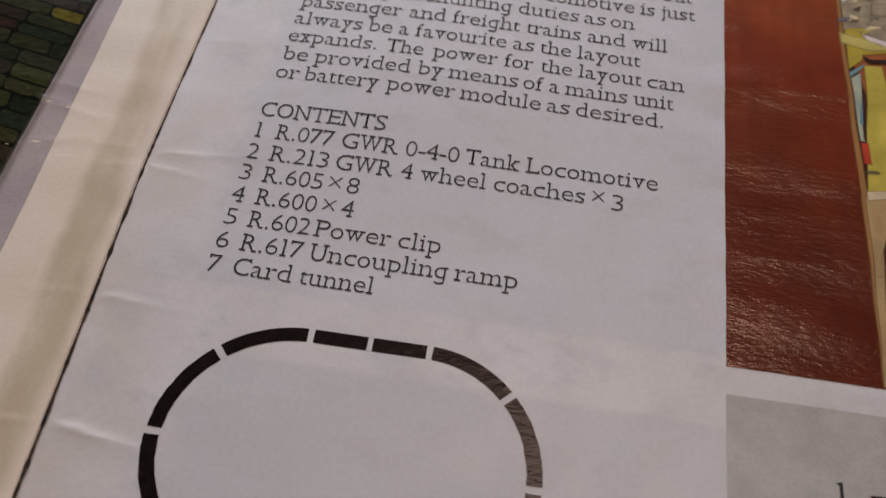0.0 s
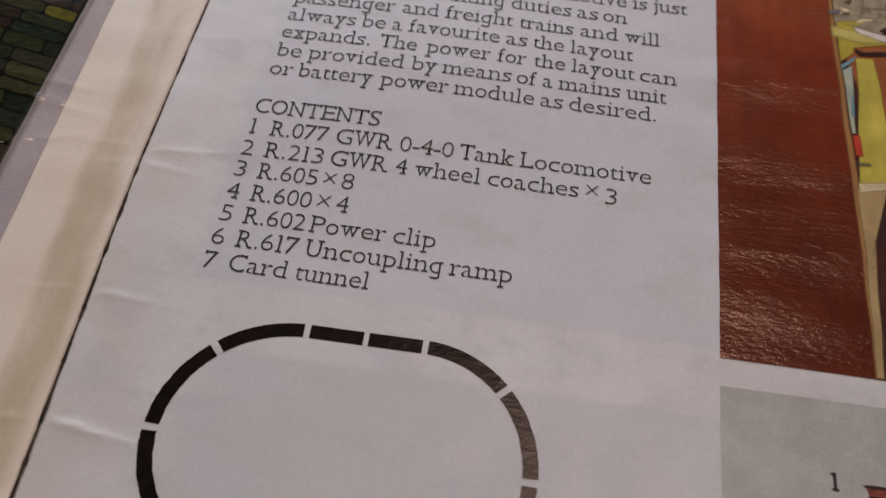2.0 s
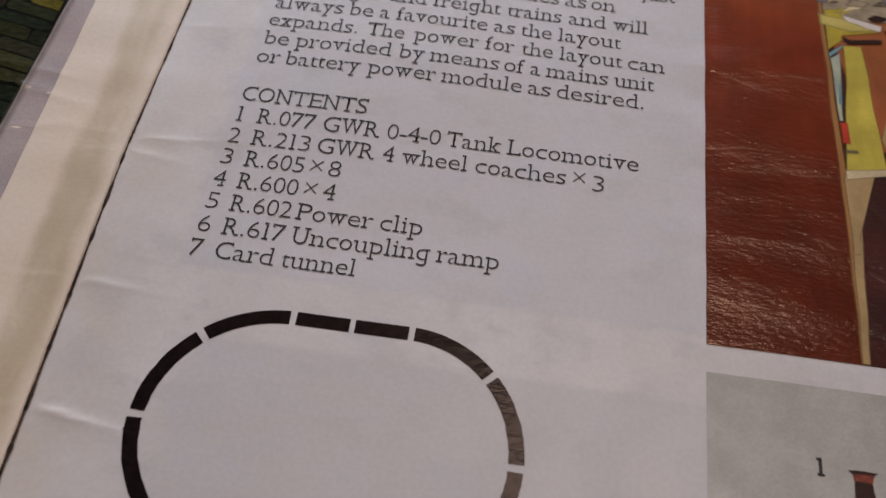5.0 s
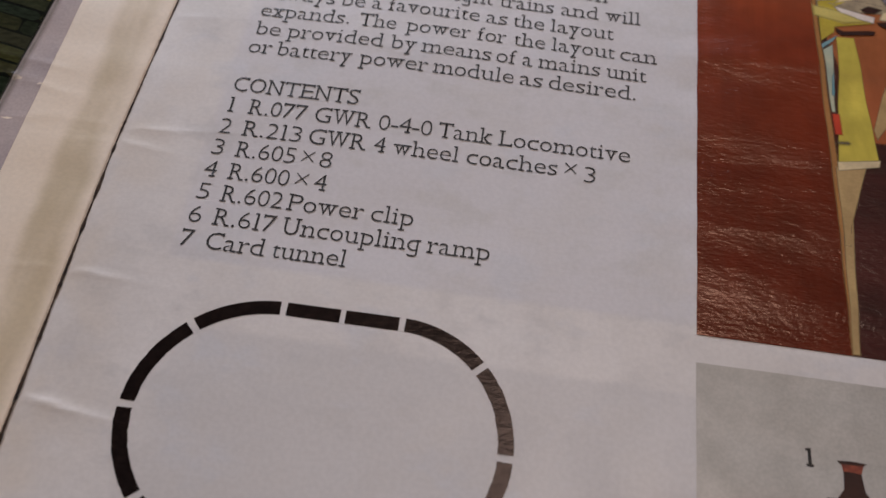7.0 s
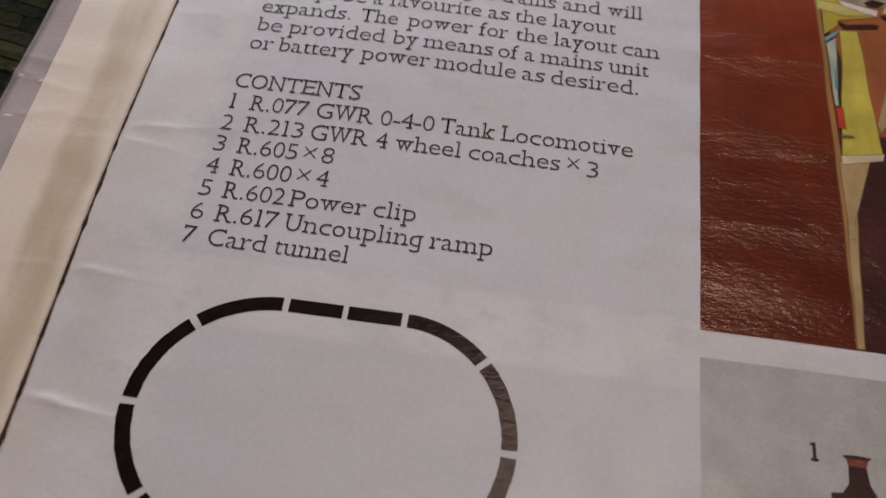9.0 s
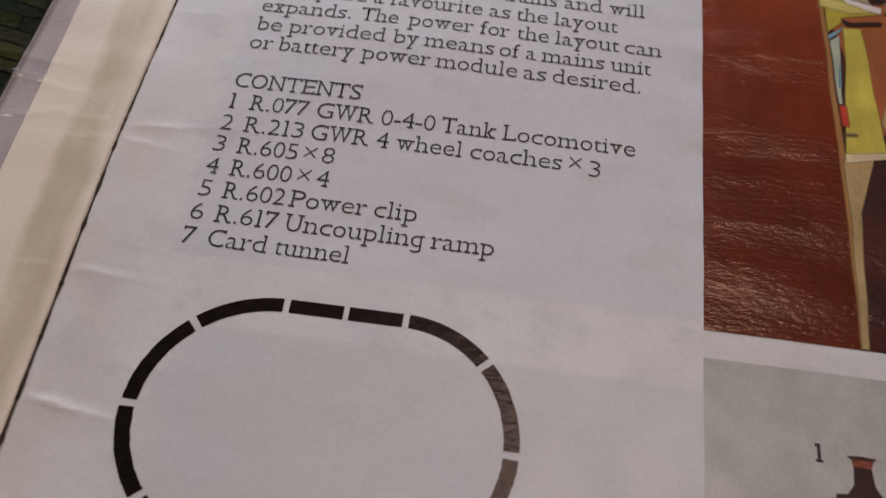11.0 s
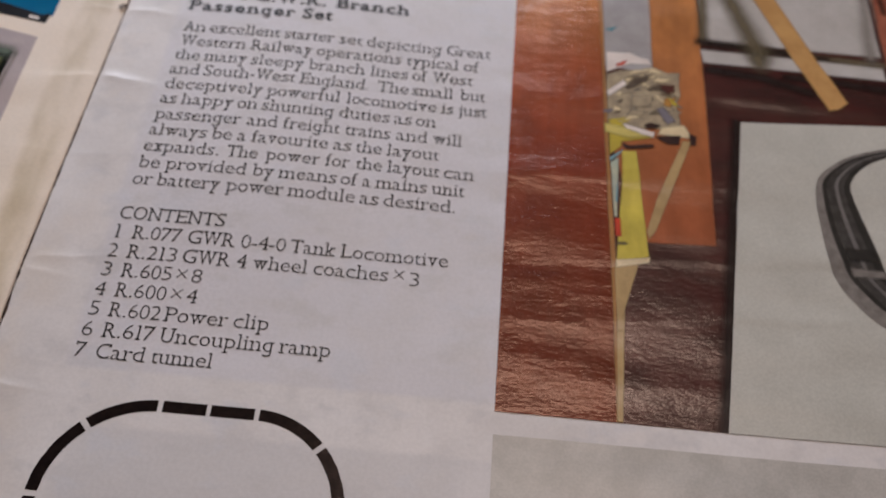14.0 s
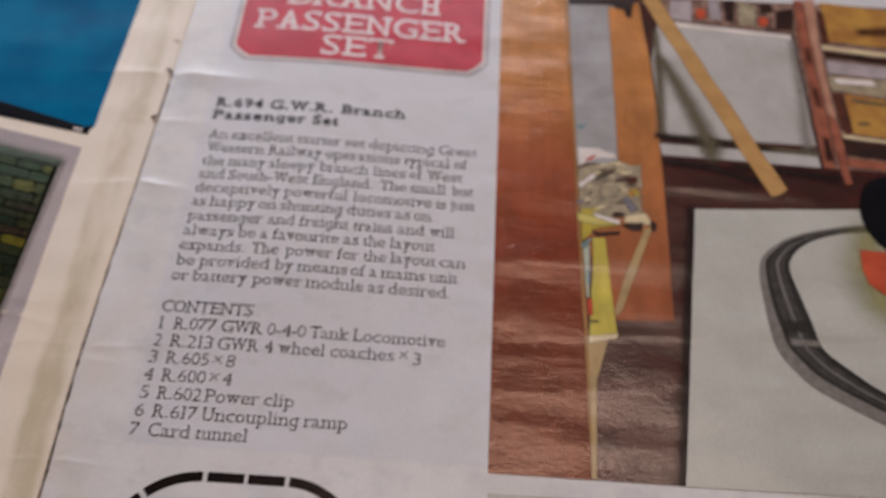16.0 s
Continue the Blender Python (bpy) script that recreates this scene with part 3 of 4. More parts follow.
def line_bm(line, y, cap, weight=-0.011, stem=0.067, level=2):
    """A line of type on the baseline y, from words with the millimetres at which each begins and ends: word@x0:x1."""
    size = cap / CAP
    bm = bmesh.new()
    for item in line.split():
        word, limits = item.rsplit("@", 1)
        x0, x1 = (float(v) for v in limits.split(":"))
        boxes, cursor = [], 0.0
        for ch in word:
            wide = float(SET.get(ch, 560)) / 1000
            a, b = (0.040 if ch in ROUND_LEFT else 0.014), (0.040 if ch in ROUND_RIGHT else 0.014)
            boxes.append((ch, cursor + a, cursor + wide - b))
            cursor += wide
        start, full = boxes[0][1], boxes[-1][2] - boxes[0][1]
        fit = (x1 - x0) / (full * size)   # how far the type is drawn out to fill the word
        for ch, b0, b1 in boxes:
            pts, faces, out, width = glyph(ch, weight)
            room = (b1 - b0) * fit
            before = max([0.0] + [-b[0] for b in slabs(ch, width, stem)])
            after = max([0.0] + [b[1] - width for b in slabs(ch, width, stem)])
            core = max(room - before - after, stem)
            if ch in "li1.":
                core = width
                before = (room - core) / 2
            s = core / width
            at = (b0 - start) * fit + before
            verts = [bm.verts.new((x0 + (at + s * px - nx * (s - 1) * stem / 2) * size, y + py * size, 0)) for (px, py), nx in zip(pts, out)]
            for f in faces:
                bm.faces.new([verts[i] for i in f])
            for bx0, bx1, by0, by1 in slabs(ch, core, stem):
                bm.faces.new([bm.verts.new((x0 + (at + bx) * size, y + by * size, 1.0)) for bx, by in ((bx0, by0), (bx1, by0), (bx1, by1), (bx0, by1))])
    bm.normal_update()
    for v in bm.verts:
        over = 0.004 * v.co.z
        v.co = (v.co.x * MM, v.co.y * MM, (relief(v.co.x, v.co.y) + level * LEVEL + over) * MM)
    for f in bm.faces:
        f.smooth = True
        if f.normal.z < 0:
            f.normal_flip()
    return bm


def set_line(y, line):
    part("text_line", line_bm(line, y, 2.25), TEXT, right, "small black slab serif print")


def set_heading(y, line):
    part("heading_line", line_bm(line, y, 2.25, 0.028, 0.142), HEAVY, right, "bold black slab serif heading")


def set_badge(y, line):
    part("badge_text", line_bm(line, y, 5.6, 0.004, 0.10, level=4), P["badge_text"], right, "pale pink slab serif capitals")


set_heading(71.2, "R.694@-56:-46.6 G.W.R.@-45.3:-32.7 Branch@-31.2:-18.4")
set_heading(68.0, "Passenger@-56.2:-37.8 Set@-36.5:-31.4")
set_line(63.0, "An@-55.9:-52.1 excellent@-51.4:-39.5 starter@-38.7:-30.4 set@-29.5:-25.6 depicting@-24.8:-12.2 Great@-11.3:-3.9")
set_line(59.8, "Western@-55.7:-44.7 Railway@-43.8:-33.6 operations@-32.8:-18.7 typical@-17.8:-9.1 of@-8.2:-5.7")
set_line(56.6, "the@-55.9:-51.8 many@-51:-44 sleepy@-43.2:-34.5 branch@-33.7:-24.4 lines@-23.5:-17.3 of@-16.5:-14.2 West@-13.2:-6.5")
set_line(53.4, "and@-56:-51.1 South-West@-50.4:-35.4 England.@-34.6:-23.2 The@-21.9:-16.9 small@-16.2:-9.5 but@-8.4:-4.3")
set_line(50.2, "deceptively@-56:-40.2 powerful@-39.4:-27.6 locomotive@-26.6:-12 is@-11.2:-9.3 just@-8.5:-3.9")
set_line(47.1, "as@-56:-53.5 happy@-52.7:-44.3 on@-43.6:-40.4 shunting@-39.6:-28.2 duties@-27.3:-19.3 as@-18.5:-15.7 on@-15:-11.8")
set_line(43.8, "passenger@-56.1:-42.5 and@-41.4:-36.6 freight@-35.7:-26.8 trains@-25.9:-18.8 and@-17.8:-12.9 will@-12:-7.4")
set_line(40.6, "always@-56.2:-47.2 be@-46.4:-43.2 a@-42.25:-40.95 favourite@-40.1:-28.2 as@-27.3:-24.6 the@-23.8:-19.8 layout@-19:-10.8")
set_line(37.4, "expands.@-56.3:-44.5 The@-43.4:-38.6 power@-37.3:-29 for@-28.1:-24.4 the@-23.4:-19.4 layout@-18.6:-10.5 can@-9.8:-5.1")
set_line(34.2, "be@-56.3:-53 provided@-52.1:-39.7 by@-38.8:-35.5 means@-34.8:-26 of@-25.3:-22.8 a@-21.95:-20.7 mains@-20:-12.2 unit@-11.4:-6.4")
set_line(31.1, "or@-56.4:-53.4 battery@-52.8:-43.2 power@-42.2:-33.6 module@-32.9:-22.8 as@-22:-19.2 desired.@-18.4:-7.4")
set_line(24.75, "CONTENTS@-56.7:-41.1")
set_line(21.5, "1@-56.7:-55.7 R.077@-54.05:-46.9 GWR@-45.9:-39 0-4-0@-38.1:-31.65 Tank@-30.9:-24.4 Locomotive@-23.6:-7.9")
set_line(18.25, "2@-56.8:-55.4 R.213@-54:-46.85 GWR@-45.95:-39.05 4@-38.1:-36.75 wheel@-35.8:-27.95 coaches@-27.05:-16.35 \u00d7@-15.5:-14.05")
set_line(17.85, "3@-13.2:-11.8")
set_line(15.15, "3@-56.9:-55.5 R.605@-54.05:-46.9 \u00d7@-46.2:-44.7 8@-44:-42.55")
set_line(11.95, "4@-56.95:-55.5 R.600@-54.1:-46.95 \u00d7@-46.25:-44.75 4@-44:-42.55")
set_line(8.8, "5@-56.95:-55.5 R.602@-54.15:-47 Power@-46.45:-37.6 clip@-36.75:-31.9")
set_line(5.6, "6@-57:-55.55 R.617@-54.2:-47.05 Uncoupling@-46.3:-30.6 ramp@-29.85:-22.85")
set_line(2.4, "7@-57.1:-55.65 Card@-54.15:-47.5 tunnel@-46.65:-38.35")

# ---- the red title badge ----
def badge_outline(m):
    x0, x1, y0, y1, c = -56.2 + m, -2.4 - m, 84.0 + m, 118.0 - m, 3.6 - 0.4 * m
    return ((x0, y0 + c), (x0 + c * 0.35, y0 + c * 0.55), (x0 + c, y0), (x1 - c, y0), (x1 - c * 0.35, y0 + c * 0.55), (x1, y0 + c), (x1, y1), (x0, y1))


shape("badge_rim", "badge_rim", *badge_outline(0.0), level=1, label="pale silver printed border")
shape("badge_gap", "white", *badge_outline(0.75), level=2)
badge = shape("badge", "badge", *badge_outline(1.3), level=3, label="crimson printed title badge")
set_badge(101.0, "BRANCH@-46:-13.2")
set_badge(93.4, "PASSENGER@-52:-7.4")
set_badge(86.8, "SET@-37.2:-22.4")

# ---- the oval track diagram ----
CY, CXL, CXR, HALF = -16.45, -43.75, -31.1, 0.79
rng = random.Random(4)


def ragged(r):
    return r + rng.uniform(-0.05, 0.05)


def arc_piece(cx, radius, a0, a1):
    gap = 1.7
    angles = [radians(a0 + gap + (a1 - a0 - 2 * gap) * n / 22) for n in range(23)]
    inner = [(cx + ragged(radius - HALF) * math.cos(a), CY + (12.9 - HALF) * math.sin(a)) for a in angles]
    outer = [(cx + ragged(radius + HALF) * math.cos(a), CY + (12.9 + HALF) * math.sin(a)) for a in angles]
    ribbon("track_piece", BLACK, inner, outer, 1, label="solid black curved bar of the track diagram")


for a0, a1 in ((90, 132.5), (132.5, 179.7), (179.7, 224), (224, 270)):
    arc_piece(CXL, 13.3, a0, a1)
for a0, a1 in ((-90, -45), (-45, -0.2), (-0.2, 44.6), (44.6, 90)):
    arc_piece(CXR, 12.4, a0, a1)
MID = (CXL + CXR) / 2
for x0, x1 in ((CXL, MID), (MID, CXR)):
    for sign in (1, -1):
        ya, yb = CY + sign * (12.9 - HALF), CY + sign * (12.9 + HALF)
        xs = [x0 + 0.28 + (x1 - x0 - 0.56) * n / 6 for n in range(7)]
        ribbon("track_piece", BLACK, [(x, ya) for x in xs], [(x, yb) for x in xs], 1, label="solid black straight bar of the track diagram")

# ---- the colour photograph of a playroom ----
shape("photo_floor", "floor", (0, 0), (120, 0), (120, 112), (0, 112), level=1, label="printed photograph with dark maroon floor")
shape("photo_board", "board", (0, 0), (16.4, 0), (16.0, 25), (15.6, 45), (15.2, 66), (14.2, 112), (0, 112), label="varnished red-brown board in the photograph")
shape("photo_pale_wall", "grey_wall", (13.8, 109), (14.6, 64), (25.2, 63), (25, 109), level=1.5)
shape("photo_dark_top", "dark", (14.3, 112), (29.4, 112), (28.5, 104.2), (27, 104.6), (26.5, 106.8), (23.2, 107.8), (14.6, 107.2), level=3, feather=0.40)
shape("photo_panel", "panel", (23.2, 107.7), (26.4, 106.9), (30.4, 110), (31.8, 90), (32.3, 78), (32.3, 55), (32, 29.3), (20, 28.8), (16.5, 46), (23.4, 60), label="orange wooden upright in the photograph", feather=0.40)
shape("photo_edge", "edge", (13.5, 112), (14.6, 112), (15.6, 66), (16.1, 45), (16.8, 25), (17.2, 0), (16.2, 0), (15.9, 20), (15.2, 45), (14.8, 66), level=3, feather=0.30)
shape("photo_sheet", "white", (15.6, 67.3), (19.9, 67.6), (21.5, 66.8), (23.1, 66.5), (23.4, 65), (19.8, 64.8), (15.6, 62.4), level=3, feather=0.25)
shape("photo_mark", "red", (17.3, 64.6), (19.5, 66), (18.8, 64.5), (17.2, 63.8), level=4, feather=0.40)
shape("photo_mark", "sky", (15.1, 72.4), (18.1, 73.6), (16.7, 71.9), level=3, feather=0.40)
shape("photo_beige_paper", "beige", (15.5, 62.2), (18, 63.4), (20.4, 63.6), (23.7, 64.7), (26, 63.7), (28.3, 64.0), (28.0, 61), (28.2, 58.8), (27.4, 56.6), (27.9, 52.4), (24.4, 51.3), (22.9, 51), (15.6, 50), level=3, label="heap of beige papers in the photograph", feather=0.40)
rng = random.Random(23)
for n in range(38):
    x, y = rng.uniform(16.4, 27.2), rng.uniform(53.2, 64.2)
    if y > 62.2 + (x - 16) * 0.25 or y > 64.6 - max(0, x - 24) * 0.7:
        continue
    long, thin = rng.uniform(0.8, 2.4), rng.uniform(0.2, 0.6)
    turn = radians(rng.uniform(5, 45)) if x < 22 else radians(rng.uniform(-45, 20))
    c, d = math.cos(turn), math.sin(turn)
    corners = [(x + a * long * rng.uniform(0.7, 1.1) * c - b * thin * rng.uniform(0.5, 1.3) * d, y + a * long * d + b * thin * rng.uniform(0.5, 1.3) * c) for a, b in ((-1, -1), (0.2, -1.3), (1, -0.4), (0.8, 0.7), (-0.3, 1.1))]
    tone = rng.choice(("cream", "cream", "beige", "beige", "olive", "olive", "shadow", "beige"))
    shape("photo_slip", tone, *[(min(max(px, 15.5), 28.2), py) for px, py in corners], level=4 + n * 0.02, feather=0.5)
shape("photo_slip", "white", (15.5, 58.3), (18.6, 61.3), (19.2, 60.1), (15.9, 56.9), level=5.2, feather=0.30)
shape("photo_slip", "dark_olive", (18.5, 59.5), (19.9, 61.7), (23.9, 63.3), (22.5, 61.1), (19.2, 58.8), level=5.1, feather=0.50)
shape("photo_slip", "dark_olive", (22.0, 59.6), (24.6, 61.0), (26.0, 60.3), (22.9, 58.8), level=5.2, feather=0.40)
shape("photo_slip", "slate_blue", (23.6, 55.4), (25.1, 56.1), (27.1, 53.1), (25.5, 52.0), (24.5, 53.4), level=5.6, feather=0.45)
shape("photo_slip", "ochre", (25.2, 57.9), (27.6, 58.3), (26.1, 55.6), (24.8, 56.2), level=5.3, feather=0.60)
shape("photo_slip", "dark_olive", (17.2, 56.3), (18.6, 57.1), (18.0, 55.7), level=5.4, feather=0.30)
shape("photo_slip", "slate_blue", (15.1, 54.3), (17.3, 54.7), (16.2, 53.6), (15.0, 53.6), level=5.4, feather=0.30)
shape("photo_slip", "pale_yellow", (15.0, 51.8), (18.3, 51.3), (23.3, 49.3), (19.2, 48.6), (15.1, 49.5), level=5.0, feather=0.80)
shape("photo_slip", "beige", (19.6, 58.0), (23.9, 58.4), (22.9, 55.3), (19.3, 55.0), level=5.0, feather=0.70)
shape("photo_mark", "dark_wood", (24.6, 60.9), (27.3, 61.1), (27.2, 59.3), (25.9, 58.5), (24.6, 59.5), level=5.6, feather=0.40)
shape("photo_slip", "yellow", (25.6, 58.3), (27, 57.4), (27.6, 56), (26.4, 56.4), level=5.6, feather=0.22)
shape("photo_slip", "beige", (16, 52), (20, 53.4), (24.4, 52.8), (27.6, 53), (28, 51.2), (22, 51), (18, 51.4), level=4, feather=0.22)
shape("photo_sheet", "yellow", (15.9, 52.5), (21, 53.6), (19.3, 52.1), (23.2, 49.2), (18.1, 47.9), (17.9, 46.9), (15.9, 44.8), level=4, label="yellow sheet in the photograph", feather=0.25)
shape("photo_sheet", "white", (18, 51.9), (23.5, 50.5), (23.2, 49.2), (18.9, 50.3), level=5, feather=0.25)
shape("photo_gap", "dark", (21.4, 51.6), (22.7, 52.5), (24.7, 52.0), (23.5, 51.1), (22.2, 51.0), level=6, feather=0.2)
shape("photo_shelf", "cream", (24.4, 51.7), (28.3, 52.6), (29.4, 50.4), (29, 49.5), (23.6, 49.9), level=5, feather=0.40)
shape("photo_gap", "dark", (18.0, 47.9), (19.1, 47.4), (22.5, 48.0), (23.4, 47.9), (23.0, 47.1), (18.7, 46.4), (18.0, 47.1), level=6, feather=0.2)
shape("photo_gap", "dark", (23.3, 49.6), (27.7, 50.3), (27.2, 48.2), (25.4, 48.1), (23.8, 49.0), level=6, feather=0.2)
shape("photo_gap", "dark", (28.8, 50.9), (30.2, 50.4), (30.0, 48.4), (28.9, 48.2), level=6, feather=0.25)
shape("photo_slip", "sky", (15.9, 44.5), (18.5, 46.8), (17.6, 45.2), (15.9, 43.4), level=5, feather=0.22)
shape("photo_slip", "ice", (16, 43.5), (17.5, 44.8), (17.2, 38), (17.1, 33.2), (16.5, 33.2), level=4, feather=0.22)
shape("photo_slip", "sky", (16.9, 39.0), (17.3, 40.2), (17.2, 36.0), (16.7, 36.0), level=5, feather=0.22)
shape("photo_poster", "yellow_fade", (17.9, 46.2), (20.4, 46.4), (21.7, 26.3), (16.6, 25.2), (17.2, 33), (17.7, 39), level=4, label="yellow poster in the photograph", feather=0.25)
shape("photo_mark", "red", (16.4, 33.1), (17.6, 33.2), (17.7, 29.5), (16.5, 29.5), level=5, feather=0.40)
soft("photo_mark", "olive", (17.0, 28.4, 0.5), (18.2, 28.5, 0.5), level=5)
shape("photo_slip", "cream", (16.5, 25.5), (21.9, 26.5), (21.6, 25.3), (16.6, 24.1), level=5, feather=0.22)
shape("photo_strut", "strut", (27.8, 49.3), (29.4, 49.3), (25.2, 37.6), (23, 31.4), (21.7, 29.3), (21.3, 31), (23.1, 37.3), level=4, label="pale diagonal strut in the photograph", feather=0.25)
shape("photo_strut", "strut", (16.3, 24.8), (20.2, 25.4), (17.6, 16.2), (17.4, 13.6), (16.5, 13.6), level=4, feather=0.25)
shape("photo_strut", "strut", (16.5, 17.6), (17.9, 17.8), (17.3, 0.03), (16.3, 0.03), level=4, feather=0.25)
soft("photo_gap", "dark", (37.0, 54.6, 1.5), (34.0, 28, 1.8), (31.0, 0.03, 1.9), level=2, ends=False)
shape("photo_base_board", "base_board", (37.6, 54.2), (70, 56.6), (120, 60), (120, 0.03), (31.3, 0.03), level=3, label="pale grey layout board in the photograph")


def bend(points, steps=8):
    """A smooth line through the given points."""
    p = [Vector((*a, 0)) for a in points]
    p = [2 * p[0] - p[1]] + p + [2 * p[-1] - p[-2]]
    out = []
    for a, b, c, d in zip(p, p[1:], p[2:], p[3:]):
        for n in range(steps):
            t = n / steps
            out.append(0.5 * (2 * b + (c - a) * t + (2 * a - 5 * b + 4 * c - d) * t * t + (3 * b - a - 3 * c + d) * t ** 3))
    return [(v.x, v.y) for v in out + [p[-2]]]


outer = bend([(84, 54.4), (69, 53.0), (61, 51.2), (55.2, 49.2), (51.8, 47.0), (49.0, 44.2), (48.0, 40.4), (48.1, 34.4), (48.4, 28.8), (49.2, 25.2), (51.2, 21.9), (55.2, 17.8), (65.2, 12.5), (76, 8)])
rails = bend([(84, 53.6), (69, 52.5), (61, 50.7), (55.4, 48.7), (52.2, 46.5), (49.6, 43.6), (49.2, 40.2), (49.6, 34.4), (50.4, 29.2), (51.2, 26.2), (52.8, 23.8), (56.4, 20.0), (66.0, 14.7), (76.4, 10.4)])
inner = bend([(84, 52.0), (69, 51.2), (63, 50.1), (58.4, 48.2), (55.4, 45.8), (53.8, 43.0), (54.0, 40.0), (55.0, 35.8), (56.0, 31.0), (56.6, 28.0), (57.6, 25.6), (61.0, 22.4), (66.4, 18.4), (77, 13.4)])
ribbon("photo_track_bed", P["ballast"], rails, outer, 4, label="grey edge of the curved train track in the photograph")
ribbon("photo_track", P["rail"], inner, rails, 4, label="dark grey curved train track in the photograph")


def between(part_way):
    return [(a[0] * part_way + b[0] * (1 - part_way), a[1] * part_way + b[1] * (1 - part_way)) for a, b in zip(inner, rails)]


ribbon("photo_rail", P["charcoal"], between(0.76), between(0.95), 5)
ribbon("photo_rail", P["lilac_grey"], between(0.44), between(0.56), 5)
ribbon("photo_rail", P["charcoal"], between(0.03), between(0.16), 5)
shape("photo_ramp", "charcoal", (50.6, 31.4), (55.4, 31.4), (56.2, 28.8), (51.2, 28.6), level=5.4, feather=0.9, label="short dark ramp in the printed track")
soft("photo_blotch", "leaf", (70, 50, 7.0), (68, 43, 8.0), (69.5, 35, 7.0), level=5.0, core=0.02, label="soft green blotch in the photograph")
shape("photo_pale_band", "ballast", (51.2, 28.0), (56.7, 27.8), (57.3, 26.2), (51.6, 26.0), level=5.6, feather=0.9)
shape("photo_shape", "night", *[(76.0 + 7.2 * math.cos(a), 55.6 + 9.6 * math.sin(a)) for a in (n * math.tau / 24 for n in range(24))], level=7, label="plain black round shape in the photograph", feather=0.60)
shape("photo_shape", "orange", (67.2, 47.4), (82, 47.4), (82, 36.6), (70, 37.6), (67.4, 39.8), (66.8, 43.0), level=6, label="plain orange shape in the photograph", feather=0.60)
# far side of the playroom
shape("photo_far_clutter", "clutter", (31, 112), (120, 114), (120, 66), (64, 66), (63.2, 102.7), (34, 104.6), level=2, feather=0.40)
shape("photo_far_board", "pale_board", (34, 104.6), (63, 102.7), (63.6, 71.4), (32.6, 71.6), (31.6, 92), level=3, label="large white board leaning in the photograph", feather=0.40)
shape("photo_far_board_edge", "white", (34, 104.6), (63, 102.7), (63, 101), (34.2, 102.6), level=4, feather=0.40)
soft("photo_line", "olive", (33.2, 100.5, 1.3), (33.3, 88, 1.7), (32.5, 72, 1.7), level=4)
soft("photo_line", "dark", (31.8, 71.6, 1.2), (40, 71.1, 1.6), (48, 70.5, 1.2), (54, 70.2, 0.7), level=4.2)
soft("photo_line", "olive", (46, 70.6, 1.1), (64.4, 69.7, 1.2), level=4.1)
soft("photo_shade", "grey", (62.6, 100, 1.6), (62.4, 85, 1.8), (61.6, 71, 2.2), level=4)
shape("photo_skirt", "pale_board", (31.8, 70.0), (63.6, 69.6), (63.6, 66), (32.2, 66.6), level=3, feather=0.40)
soft("photo_cast_shadow", "olive", (34.2, 92, 2.0), (36.4, 87.0, 2.6), (39.4, 78, 3.2), (42.2, 69.6, 3.8), level=5, label="soft shadow of the stick in the photograph")
soft("photo_cast_shadow", "olive", (41.8, 69.2, 3.0), (42.0, 67.2, 2.8), level=5.1)
soft("photo_cast_shadow", "dark", (33.2, 65.2, 1.5), (42, 64.2, 1.7), (50, 61.8, 1.6), level=4)
soft("photo_cast_shadow", "dark", (46, 65.0, 1.3), (56, 64.6, 1.5), (66, 63.6, 1.8), level=3.6)
shape("photo_stick", "wood", (30.4, 111), (34.9, 111), (56.2, 60.1), (54.4, 58.4), (52.4, 57.8), level=6, label="yellow wooden stick in the photograph", feather=0.45)
shape("photo_mark", "lilac", (37.2, 111.1), (42.2, 111.6), (41.6, 104.1), (36.1, 104.8), level=3, feather=0.40)
shape("photo_mark", "orange", (42.6, 108.9), (45.1, 109.2), (44.8, 105.6), (42.3, 105.4), level=3, feather=0.40)
shape("photo_mark", "lilac", (45.6, 112), (48.4, 112), (48.2, 105.2), (45.4, 105.6), level=3, feather=0.40)
shape("photo_gap", "dark", (49.2, 112.3), (51.8, 112.5), (50.9, 105.0), (48.7, 105.1), level=3, feather=0.35)
shape("photo_mark", "beige", (52.4, 112.6), (56.6, 111.2), (55.5, 104.4), (51.5, 104.5), level=3, feather=0.40)
shape("photo_mark", "orange", (56.2, 107.6), (58.7, 107.5), (58.3, 104.6), (56.0, 104.4), level=3, feather=0.40)
shape("photo_gap", "dark", (60.2, 109.8), (64.8, 111.1), (63.7, 103.9), (59.6, 103.6), level=3, feather=0.35)
shape("photo_gap", "dark", (56.8, 112), (60, 112), (60.1, 109), (56.9, 108.4), level=3, feather=0.35)
shape("photo_ladder_post", "red_wood", (64.8, 113.8), (67.1, 114.0), (67.0, 103.4), (66.9, 91.7), (67.1, 80.7), (67.0, 72.1), (66.4, 66), (63.9, 65.9), (63.9, 71.3), (63.8, 77.4), (64.3, 91.5), (63.9, 99.7), level=5, label="red-brown ladder shelf in the photograph", feather=0.40)
shape("photo_ladder_rail", "rail_wood", (66.9, 114.0), (69.8, 114.3), (68.8, 100.2), (68.7, 88.7), (68.9, 77.9), (66.9, 80.7), (66.7, 91.7), (66.7, 103.4), level=7, label="pale front rail of the ladder shelf in print", feather=0.40)
shape("photo_ladder_post", "red_wood", (69.0, 78.2), (69.2, 70.6), (69.0, 62.2), (67.2, 62.0), (66.8, 71.8), (66.9, 81), level=7, feather=0.40)
soft("photo_gap", "brown", (65.5, 98, 1.1), (65.7, 95.0, 0.9), level=6)
